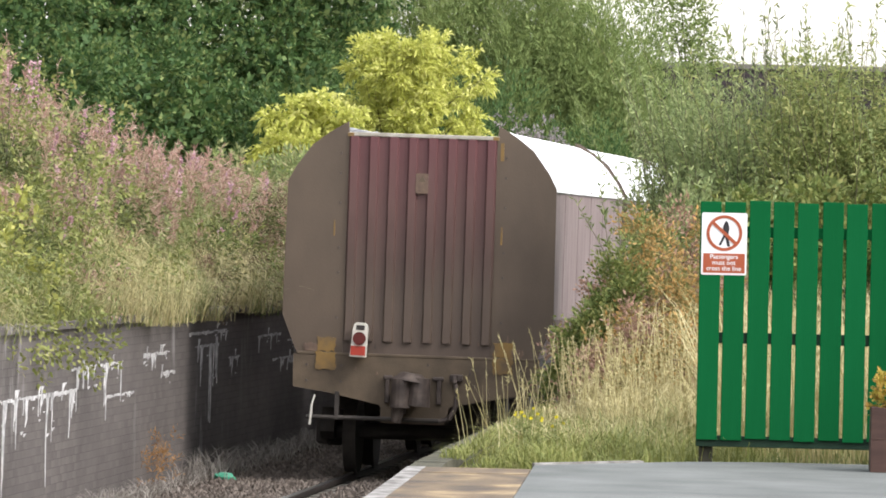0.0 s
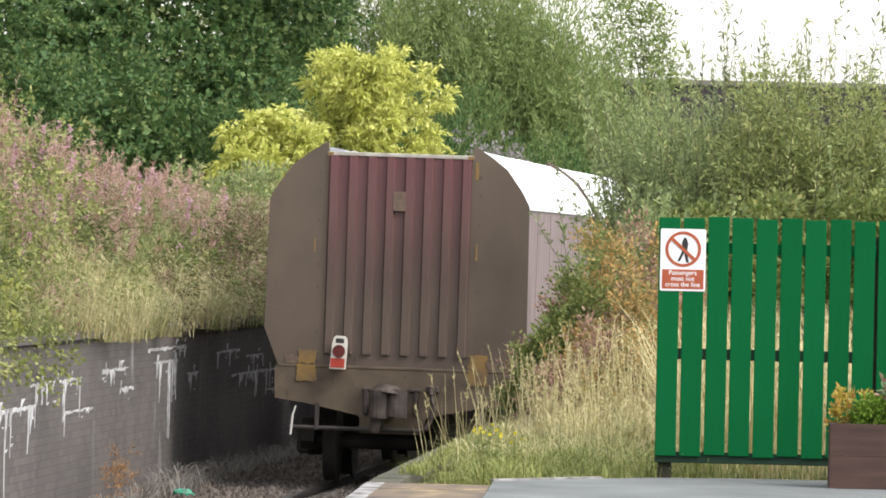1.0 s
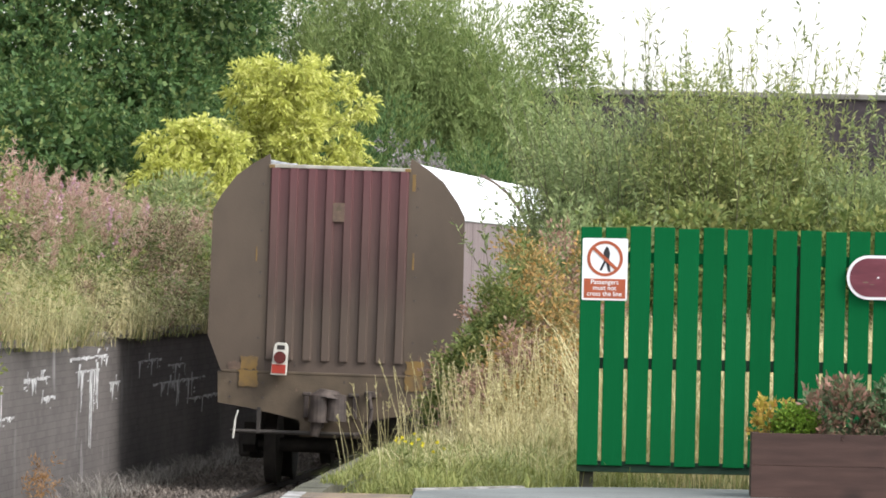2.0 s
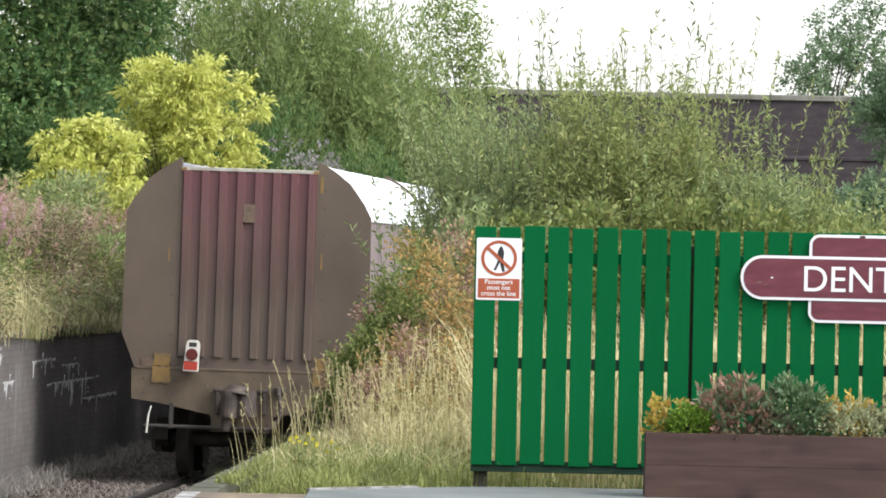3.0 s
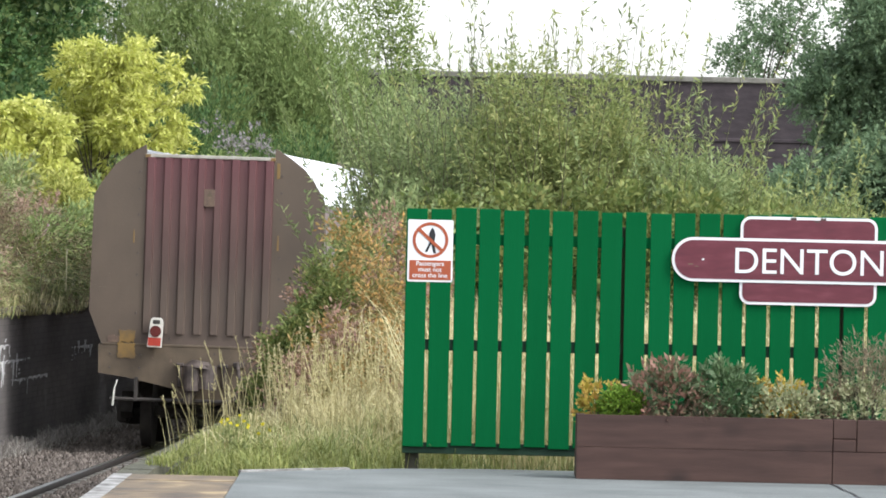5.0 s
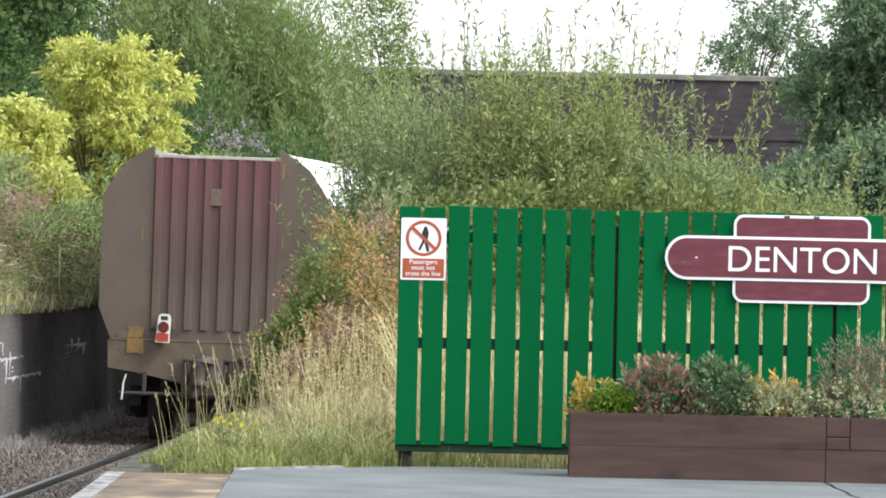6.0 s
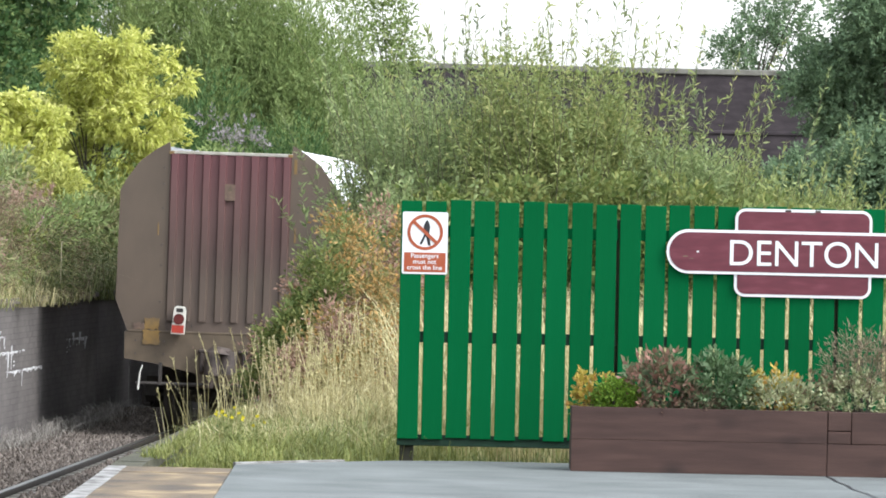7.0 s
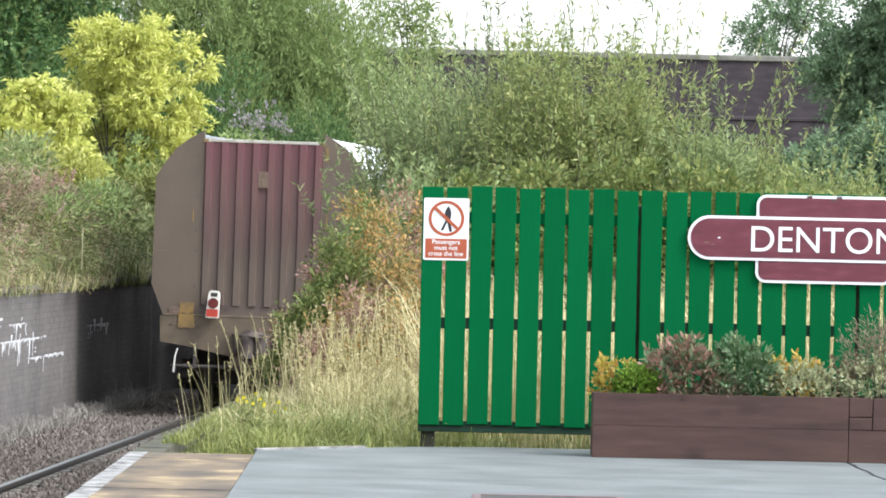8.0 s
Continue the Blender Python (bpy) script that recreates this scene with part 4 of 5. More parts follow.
def wands(base, n, spread, h, leaf_l, leaf_w, n_leaf, lean=0.25, bare=0.15):
    """Upright willow wands, each a bent stem with narrow leaves all along. Returns stems and leaves as arrays, about base."""
    P = np.stack([np.clip(RNG.normal(0, spread[0], n), -1.3 * spread[0], 1.6 * spread[0]), RNG.normal(0, spread[1], n), np.zeros(n)], 1)
    out = P * [1, 1, 0] * 0.4 + RNG.normal(size=(n, 3)) * [lean, lean, 0]
    H = (h * RNG.uniform(0.6, 1.1, n))[:, None]
    T = P + np.array([0, 0, 1.0]) * H + out * H * 0.5
    M = (P + T) / 2 - out * H * 0.06
    st = join(tubes(P, M, 0.009, 0.006), tubes(M, T, 0.006, 0.002))
    s = RNG.uniform(bare, 1, (n, n_leaf, 1))
    lo = P[:, None] + (M - P)[:, None] * (s / 0.5)
    hi = M[:, None] + (T - M)[:, None] * ((s - 0.5) / 0.5)
    L = np.where(s < 0.5, lo, hi).reshape(-1, 3)
    D = unit(T - P)[:, None] * 0.9 + RNG.normal(size=(n, n_leaf, 3)) * 0.75
    return st, leaves(L, D.reshape(-1, 3), leaf_l, leaf_w)


def shrub(name, label, base, parts_, material, category="shrub", wood=None):
    t = group_of(name, label, category, at=base)
    st = join(*[p[0] for p in parts_])
    lv = join(*[p[1] for p in parts_])
    tagged(soup("branchwood", st[0], st[1], wood or M_TWIG, t), kind="stuff")
    tagged(soup("foliage", lv[0], lv[1], material, t), kind="stuff")
    return t


def far_trees():
    tree("dark_tree", "dense dark green broadleaf tree on the bank", "tree", (-8.6, 97, 1.65),
         [(-8.8, 97, 4.9, 2.6, 2.0, 2.1), (-11.2, 97.5, 5.6, 2.2, 2.0, 2.2), (-6.7, 98.5, 5.4, 1.6, 1.5, 1.7), (-9.6, 96, 3.9, 1.9, 1.5, 1.3), (-7.4, 96.5, 3.9, 1.3, 1.2, 1.2), (-8.5, 97, 7, 3.5, 2, 1.8), (-8.6, 91, 3.1, 1.6, 1.1, 1.2), (-10.6, 90, 4.2, 1.6, 1.2, 1.1), (-7.3, 91.5, 2.8, 1.0, 0.9, 1.0), (-9.8, 89, 3.0, 1.4, 1.0, 1.2)],
         8200, 22, 0.32, 0.092, 0.056, L_DARK, up=0.1, shell=0.45, k=16, f=0.4, core=1.7, gap=0.22, grain=1.6)
    # clumps of the yellow tree: across, height, radius
    crown = [(-5.42, 4.12, .24), (-5.09, 4.2, .28), (-4.68, 4.28, .22), (-4.35, 4.28, .28), (-5.42, 3.83, .28), (-5.0, 3.75, .33), (-4.02, 4.04, .28), (-3.77, 3.75, .2), (-3.85, 3.5, .25), (-4.35, 3.83, .3),
             (-4.68, 3.99, .25), (-5.5, 3.46, .25), (-5.09, 3.3, .33), (-4.6, 3.34, .3), (-4.18, 3.42, .22), (-3.95, 3.17, .2), (-5.5, 3.05, .25), (-4.84, 2.97, .33), (-4.26, 2.97, .28), (-4.6, 2.6, .34), (-5.2, 2.6, .34), (-4.1, 2.5, .3), (-4.9, 2.2, .34), (-5.6, 2.3, .3), (-4.75, 3.1, .3), (-4.92, 3.5, .3), (-4.45, 2.3, .3), (-4.5, 3.6, .25), (-3.85, 2.8, .26), (-5.35, 1.9, .3), (-4.6, 1.8, .3), (-3.75, 2.45, .24), (-4.75, 4.05, .22)]
    tree("yellow_tree", "small golden yellow leaved tree on the bank", "tree", (-4.8, 90, 0.62),
         [(x, 90 + 0.45 * math.sin(i * 2.3), z, r * 0.88, r * 0.8, r * 0.45) for i, (x, z, r) in enumerate(crown)],
         4000, 14, 0.17, 0.095, 0.036, L_YELLOW, gap=0.29, grain=3.4, up=-0.05, shell=0.2, trunk_r=0.028, limbs=21, droop=0.2)
    for x, y, z, rx, rz, m, lab in ((-4.5, 88.4, 1.5, 0.42, 0.75, G_LUSH, "bright green tangled growth below the golden tree"), (-5.0, 88.0, 1.35, 0.4, 0.6, L_HERB, "dark green scrub below the golden tree"),
                                    (-5.55, 87.6, 1.6, 0.5, 0.75, L_OLIVE, "yellow-green scrub below the golden tree"), (-6.1, 87.4, 1.9, 0.5, 0.6, L_OLIVE, "yellow-green scrub below the golden tree"), (-4.15, 91.5, 1.5, 0.4, 0.7, L_HERB, "dark green scrub below the golden tree")):
        tree("bank_scrub", lab, "shrub", (x, y, 0.7), [(x, y, z, rx, 0.4, rz), (x + 0.2, y, z + 0.4 * rz, 0.6 * rx, 0.3, 0.5 * rz)], 330, 13, 0.26, 0.1, 0.03, m, up=0.6, shell=0.25, trunk_r=0.02, limbs=5, k=9)
    tree("yellow_shrub", "golden yellow leaved shrub on the bank", "shrub", (-6.2, 88.5, 1.6),
         [(-6.3, 88.5, 2.95, 0.5, 0.5, 0.42), (-5.85, 88.6, 2.9, 0.45, 0.4, 0.36), (-6.3, 88.4, 2.4, 0.7, 0.5, 0.45), (-5.75, 88.3, 2.2, 0.5, 0.4, 0.4), (-6.0, 88.0, 1.85, 0.6, 0.4, 0.35)],
         1500, 16, 0.24, 0.12, 0.055, L_YELLOW, up=0.05, shell=0.3, trunk_r=0.05, droop=0.3, k=9, f=0.38, gap=0.3, grain=2.6)
    # the nearer, lower thickets take darker leaves as shade at the willows' foot
    for x, y, z, rx, rz in ((-10.8, 137, 5.2, 3.0, 4.4), (-7.4, 135, 4.9, 2.8, 4.6), (-4.9, 134, 4.5, 2.0, 3.9), (-3.7, 133, 4.1, 1.5, 3.5), (-2.6, 132.5, 3.55, 1.15, 2.95), (-1.35, 132.5, 2.6, 0.6, 2.3), (-5.8, 128, 2.6, 2.0, 1.9), (-3.2, 128, 2.0, 1.4, 1.5), (-8.8, 128, 3.4, 2.2, 2.2)):
        tree("willow_thicket", "tall soft green willow thicket on the embankment" if y > 130 else "thicket at the foot of the willows, leaves darkened for the shade there", "tree", (x, y, bank_z(x - centre(y), y) - 0.1), [(x, y, z, rx, 1.8, rz), (x + 0.4 * rx, y - 0.4, z - 0.3 * rz, 0.6 * rx, 1.4, 0.6 * rz), (x - 0.5 * rx, y - 0.5, z + 0.1 * rz, 0.5 * rx, 1.2, 0.7 * rz)],
             int((1000 if x > -7 else 560 if x > -9 else 240) * rx * rz / 2.2) + 400, 18, 0.6, 0.115, 0.03, L_HILL if y > 130 else L_DARK, up=2.0, shell=0.4, open_=0.26, k=26, f=0.36, core=1.5)
    tree("buddleia", "faded lilac flowering bush at the foot of the thicket", "shrub", (-4.1, 125.8, 1.5), [(-4.1, 125.8, 3.5, 0.45, 0.3, 0.3), (-4.6, 125.9, 3.75, 0.25, 0.2, 0.15), (-3.6, 125.8, 3.35, 0.25, 0.2, 0.15)], 48, 10, 0.2, 0.09, 0.04, L_LILAC, up=0.6, shell=0.2, trunk_r=0.03, limbs=6, k=8)
    tree("birch", "slim light green tree against the sky", "tree", (-0.9, 142, 3.0), [(-1.5, 142, 6.7, 0.5, 0.6, 1.0), (-0.95, 142, 6.4, 0.35, 0.5, 0.8), (-0.8, 142, 5.4, 0.5, 0.5, 0.8), (-1.6, 142, 5.6, 0.8, 0.5, 0.9), (-2.0, 142, 6.9, 0.3, 0.4, 0.5)], 400, 12, 0.4, 0.12, 0.05, L_HILL, up=0.2, trunk_r=0.05, k=9)
    for x, y, z, rx, rz in ((8.9, 132, 4.2, 1.4, 2.4), (10.6, 133, 4.9, 1.9, 3.0), (8.0, 129, 2.2, 1.3, 1.5), (9.9, 129, 2.6, 1.6, 1.9), (9.6, 131, 6.2, 1.2, 1.4)):
        tree("broadleaf_tree", "dark blue-green broadleaf tree beside the bridge", "tree", (x, y, -0.2), [(x, y, z, rx, 1.5, rz), (x - 0.5 * rx, y - 0.3, z + 0.35 * rz, 0.5 * rx, 1, 0.5 * rz), (x + 0.4 * rx, y - 0.3, z - 0.2 * rz, 0.7 * rx, 1, 0.6 * rz)],
             int(450 * rx * rz), 18, 0.35, 0.115, 0.055, L_RIGHT, up=0.1, shell=0.45, k=14, f=0.4, core=1.7)
    tree("distant_tree", "airy tree standing beyond the bridge", "tree", (8.6, 172, 3.0), [(8.6, 172, 7.2, 1.0, 1.0, 1.0), (9.4, 172, 8.2, 1.3, 1.0, 1.2), (7.9, 172, 6.5, 0.6, 0.6, 0.5)], 620, 12, 0.4, 0.13, 0.06, L_RIGHT, up=0.1, trunk_r=0.08, k=9)


def near_bushes():
    # willow and sallow scrub behind the fence: x, y, spread, height, shoots
    spec = [(-0.74, 60.6, 0.1, 2.25, 18), (-0.42, 62.0, 0.2, 3.2, 50), (-0.1, 61, 0.28, 3.35, 60), (0.25, 60, 0.35, 3.5, 60), (0.7, 59.5, 0.42, 3.55, 70), (1.2, 59.5, 0.42, 3.75, 80), (1.75, 59.5, 0.45, 3.55, 70), (2.35, 59.2, 0.5, 3.05, 70), (3.0, 59.0, 0.55, 2.55, 60), (3.7, 59.0, 0.6, 2.25, 60), (4.5, 59.0, 0.6, 2.1, 50)]
    spec += [(-0.62, 61.4, 0.14, 2.9, 30), (-0.28, 61.8, 0.2, 3.3, 40)]
    for x, y, s, h, n in spec:
        w = wands((0, 0, 0), int(n * 0.75), (s, 0.5), h, 0.078, 0.019, 105, lean=0.3, bare=0.1)
        C, O = in_lobes(clumps([(0.05, 0, h * 0.48, 0.35 + 0.5 * s, 0.6, h * 0.44)], 34, 0.3, int(x * 10 + 19)), (1900 if x < 2.8 else 1300) if x > 0.4 else 1400, 0.25)
        sp = sprays(C, O + [0, 0, 0.45] + RNG.normal(size=O.shape) * 0.35, 13, 0.28, 0.06, 0.019, 0.7)
        shrub("willow_bush", "grey-green willow scrub with slender upright shoots", (x, y, -0.1), [w, (w[0], sp)], L_WARM if 0.6 < x < 2.2 or x > 2.9 else L_BUSH)
    for x, y, h in ((0.9, 57.8, 1.95), (1.7, 57.6, 2.05), (0.2, 57.6, 1.8), (2.5, 57.4, 1.85), (3.4, 57.4, 1.65)):
        tree("sallow_bush", "broad-leaved yellow-green sallow bush behind the fence", "shrub", (x, y, -0.1), [(x, y, h * 0.62, 0.6, 0.5, h * 0.42), (x - 0.25, y, h * 0.85, 0.3, 0.3, 0.4), (x + 0.3, y, h * 0.75, 0.35, 0.3, 0.45)], 480, 12, 0.25, 0.075, 0.045, L_BROAD, up=0.5, shell=0.3, trunk_r=0.03, k=10)
    for x, h in ((-0.75, 2.75), (-0.55, 2.95), (-0.95, 2.3)):
        w = wands((0, 0, 0), 8, (0.12, 0.3), h, 0.085, 0.026, 80, lean=0.24, bare=0.25)
        shrub("willow_shoot", "tall slender willow shoots with sparse leaves", (x, 60.2, -0.1), [w], L_BUSH)
    # a few thin shoots that stand clear against the sky, leaves darkened as silhouettes
    for x, h in ((-0.2, 3.9), (0.1, 4.35), (0.3, 4.5), (0.45, 4.3), (0.95, 3.7), (1.35, 4.2), (1.55, 4.4), (1.95, 3.8), (2.7, 3.2)):
        w = wands((0, 0, 0), 3, (0.1, 0.1), h, 0.105, 0.024, 34, lean=0.09, bare=0.5)
        shrub("willow_shoot", "tall slender willow shoots with sparse leaves", (x, 60.2, -0.1), [w], L_BACKLIT)
    # turning weeds and brambles between track and fence
    for x, y, h, r, m, lab in ((-0.75, 54.6, 1.25, 0.34, L_ORANGE, "orange"), (-0.45, 53.8, 1.05, 0.3, L_ORANGE, "orange"), (-1.1, 55.6, 1.0, 0.3, L_BROAD, "green"), (-0.35, 55.2, 1.35, 0.32, L_ORANGE, "orange"),
                               (-0.95, 53.6, 0.75, 0.3, L_ROSE, "rose"), (-0.6, 52.6, 0.65, 0.28, L_ORANGE, "orange"), (-0.15, 53.5, 1.0, 0.32, L_ROSE, "rose"), (-1.3, 56.6, 0.95, 0.25, L_ROSE, "rose"), (-0.9, 56.4, 1.4, 0.28, L_BROAD, "green"),
                               (-1.26, 55.4, 1.05, 0.18, L_BROAD, "green"), (-1.1, 55.2, 1.2, 0.22, L_BROAD, "green"), (-0.98, 56.0, 1.4, 0.26, L_ORANGE, "orange"), (-1.38, 55.6, 0.5, 0.16, L_BROAD, "green"), (-0.6, 55.4, 1.45, 0.26, L_ROSE, "rose")):
        word = {"orange": "orange turning bramble bush in the rough grass", "green": "yellow-green bramble bush in the rough grass", "rose": "rosy withering weeds in the rough grass"}[lab]
        tree("bramble_bush", word, "shrub", (x, y, -0.1), [(x, y, h * 0.72, r, r, h * 0.3), (x + 0.1, y, h * 1.0, r * 0.6, r * 0.6, h * 0.22), (x - 0.12, y - 0.1, h * 0.4, r, r, h * 0.3)], 300, 11, 0.2, 0.05, 0.026, m, up=0.7, shell=0.2, trunk_r=0.012, limbs=6, k=7)
    for x, y, h in ((-1.05, 51.5, 0.85), (-0.7, 51.0, 0.95), (-0.4, 51.8, 1.05), (-1.2, 53.2, 0.9), (-0.85, 52.4, 1.05), (-0.3, 50.2, 0.8), (-0.95, 49.6, 0.65)):
        w = wands((0, 0, 0), 26, (0.18, 0.3), h, 0.04, 0.010, 34, lean=0.3, bare=0.35)
        shrub("dry_weed", "pale dry weed stalks in the rough grass", (x, y, -0.1), [w], G_DRY, "weed", G_DRY)
    for x, y, h in ((-0.38, 57.5, 2.1), (-0.1, 57, 2.0), (-0.72, 57.8, 1.45)):
        w = wands((0, 0, 0), 46, (0.16, 0.3), h, 0.07, 0.028, 130, lean=0.1, bare=0.05)
        shrub("willow_bush", "grey-green willow scrub with slender upright shoots", (x, y, -0.1), [w], L_BUSH)


def grasses():
    # rough grass beyond the platform's end
    def patch(name, label, n, y0, y1, o0, o1, h, w, material, **kw):
        y = RNG.uniform(y0, y1, n)
        e = np.array([edge(v) for v in y])
        x = e + o0 + (o1 - o0) * RNG.uniform(0, 1, n)
        keep = y > np.interp(x, [-1.36, -0.95, -0.3, 0.3], [43.0, 43.55, 44.3, 44.6])
        x, y, n = x[keep], y[keep], int(keep.sum())
        P = np.stack([x, y, np.full(n, -0.07)], 1)
        V, F = blades(P, np.full(n, h) if np.isscalar(h) else h(y, x), w, **kw)
        tagged(soup(name, V, F, material), label, "grass", kind="stuff")
    def rise(top):
        return lambda y, x: np.clip((x - np.array([edge(v) for v in y]) - 0.15) * 0.5, 0.07, top) * np.clip((y - 43.0) / 4.0, 0.3, 1.0) * np.array([0.75 + 0.6 * noise.noise((a * 1.7, b * 1.1, 2.0)) for a, b in zip(x, y)])
    patch("long_grass", "long dry golden grass beyond the platform", 3600, 47.8, 57, 0.7, 2.6, rise(0.58), 0.005, G_DRY, lean=0.55, curl=1.8)
    patch("mixed_grass", "tall green grass among the straw", 3600, 46.5, 56, 0.6, 2.6, rise(0.62), 0.007, G_GREEN, lean=0.6, curl=2.0)
    patch("short_grass", "short lush green grass at the platform's end", 12000, 43.0, 51, 0.0, 2.6, rise(0.3), 0.007, G_LUSH, lean=0.55, curl=1.6)
    for nm, lab, n, y0, y1, h, m in (("lush_tufts", "loose green grass tufts at the platform's end", 150, 43.4, 51, 0.3, G_LUSH), ("straw_tufts", "loose straw-coloured grass tufts", 70, 46.0, 54, 0.34, G_DRY)):
        y = RNG.uniform(y0, y1, n)
        C = np.stack([np.array([edge(v) for v in y]) + RNG.uniform(0.42, 2.2, n), y, np.full(n, -0.08)], 1)
        C = C[C[:, 1] > np.interp(C[:, 0], [-1.36, -0.95, -0.3, 0.3], [43.15, 43.75, 44.5, 44.8])]
        V, F = tussocks(C, 60, h, 0.006, spread=0.09, lean=0.38, curl=2.2)
        tagged(soup(nm, V, F, m), lab, "grass", kind="stuff")
    patch("green_grass", "green and straw-coloured grass by the fence", 11000, 44.0, 56, 0.25, 5.5, rise(0.5), 0.007, G_GREEN, lean=0.5, curl=1.7)
    patch("back_grass", "long dry grass behind the fence", 11000, 45.7, 56, 1.9, 8.0, 1.25, 0.010, G_DRY, lean=0.4, curl=1.0)
    n = 130
    y = RNG.uniform(48, 56.5, n)
    C = np.stack([np.array([edge(v) for v in y]) + RNG.uniform(0.9, 2.3, n), y, np.full(n, -0.08)], 1)
    C = C[C[:, 0] < 0.4]
    V, F = tussocks(C, 70, 0.58, 0.006, lean=0.3, curl=2.0)
    tagged(soup("grass_tufts", V, F, G_DRY), "arching tufts of bleached dry grass", "grass", kind="stuff")
    # grass that has crept over the old edge stones
    n = 2600
    y = RNG.uniform(43.6, 57, n)
    P = np.stack([np.array([edge(v) for v in y]) + 0.1 + 0.2 * RNG.uniform(0, 1, n) ** 0.7, y, np.full(n, -0.004)], 1)
    P = P[[noise.noise((p[0] * 3.0, p[1] * 1.2, 6.0)) > -0.25 for p in P]]
    V, F = blades(P, np.full(len(P), 0.11), 0.006, lean=0.7, curl=1.8)
    tagged(soup("edge_grass", V, F, G_LUSH), "short grass creeping over the old edge stones", "grass", kind="stuff")
    # pale stalks that lean out over the platform's edge
    n = 75
    y = RNG.uniform(45.5, 54, n)
    P = np.stack([np.array([edge(v) for v in y]) + RNG.uniform(0.1, 0.45, n), y, np.full(n, -0.08)], 1)
    V, F = blades(P, RNG.uniform(0.2, 0.6, n), 0.004, lean=0.2, curl=0.8, wind=(-0.04, 0))
    tagged(soup("edge_stalks", V, F, G_DRY), "bleached stalks leaning over the platform's edge", "grass", kind="stuff")
    # thin stalks with seed heads
    n = 160
    y = RNG.uniform(46.5, 57, n)
    o = 0.1 + 2.1 * RNG.uniform(0, 1, n) ** 0.7
    P = np.stack([np.array([edge(v) for v in y]) + o, y, np.full(n, -0.08)], 1)
    P = P[(P[:, 0] < 0.1) | (P[:, 1] > 46)]
    n = len(P)
    hh = RNG.uniform(0.45, 1.05, (n, 1)) * np.clip(0.65 + 0.25 * (P[:, :1] + 2.0), 0.5, 1.1)
    T = P + np.array([0, 0, 1.0]) * hh + RNG.normal(size=(n, 3)) * [0.12, 0.12, 0]
    V, F = join(tubes(P, T, 0.0022, 0.0014), plumes(P, T, 13, 0.028, 0.005))
    tagged(soup("seeding_stalks", V, F, G_DRY), "tall bleached grass stalks with seed heads", "grass", kind="stuff")
    n = 18
    y = RNG.uniform(46.0, 54.5, n)
    P = np.stack([np.array([edge(v) for v in y]) + RNG.uniform(0.06, 0.5, n), y, np.full(n, -0.06)], 1)
    T = P + np.array([0, 0, 1.0]) * RNG.uniform(0.4, 0.95, (n, 1)) + RNG.normal(size=(n, 3)) * [0.14, 0.1, 0] + [-0.05, 0, 0]
    V, F = join(tubes(P, T, 0.003, 0.0018), plumes(P, T, 12, 0.04, 0.007, 0.8))
    tagged(soup("edge_stems", V, F, G_DRY), "bleached dead stems with seed heads at the platform's edge", "grass", kind="stuff")
    # ragwort and dock at the platform's end
    yel = leafy("ragwort_flower", [(0.6, 0.5, 0.02), (0.75, 0.66, 0.04)])
    for x, y, z in ((-1.47, 46.0, 0.22), (-1.30, 46.1, 0.21), (-1.55, 46.6, 0.24), (-1.62, 48.5, 0.2)):
        t = group_of("ragwort", "yellow flowered ragwort in the rough grass", "wildflower", "ragwort plants", at=(x, y, -0.07))
        P = np.zeros((9, 3)) + RNG.normal(size=(9, 3)) * [0.02, 0.02, 0]
        T = RNG.normal(size=(9, 3)) * [0.05, 0.05, 0.02] + [0, 0, z + 0.07]
        lv = leaves(np.repeat(P + (T - P) * 0.5, 8, 0), RNG.normal(size=(72, 3)) * [1, 1, 0.4], 0.07, 0.02)
        tagged(soup("branchwood", *join(tubes(P, T, 0.003, 0.002), lv), G_GREEN, t), kind="stuff")
        soup("blossom", *leaves(np.repeat(T[:4], 12, 0), RNG.normal(size=(48, 3)) + [0, 0, 0.6], 0.018, 0.012), yel, t)
    for x, y in ((-1.38, 45.4), (-1.2, 45.2), (-1.6, 45.8)):
        t = group_of("dock", "broad green dock leaves at the platform's end", "weed", at=(x, y, -0.07))
        soup("foliage", *leaves(RNG.normal(size=(26, 3)) * [0.05, 0.05, 0], RNG.normal(size=(26, 3)) * [0.6, 0.6, 0.1] + [0, 0, 0.5], 0.12, 0.035), G_GREEN, t)
    # withered grass at the foot of the wall
    n = 4600
    y = RNG.uniform(50, 90, n)
    o = -2.76 + np.abs(RNG.normal(0, 0.17, n))
    P = np.stack([np.array([centre(v) for v in y]) + o, y, np.full(n, -1.13)], 1)
    V, F = blades(P, 0.09 + 0.22 * np.array([max(0.0, noise.noise((a * 0.6, b * 0.35, 4.0)) + 0.6) for a, b in zip(P[:, 0], P[:, 1])]), 0.008, lean=1.0, curl=1.2)
    tagged(bring_closer(soup("withered_grass", V, F, G_GREY)), "withered grey grass along the wall's foot", "grass", kind="stuff")


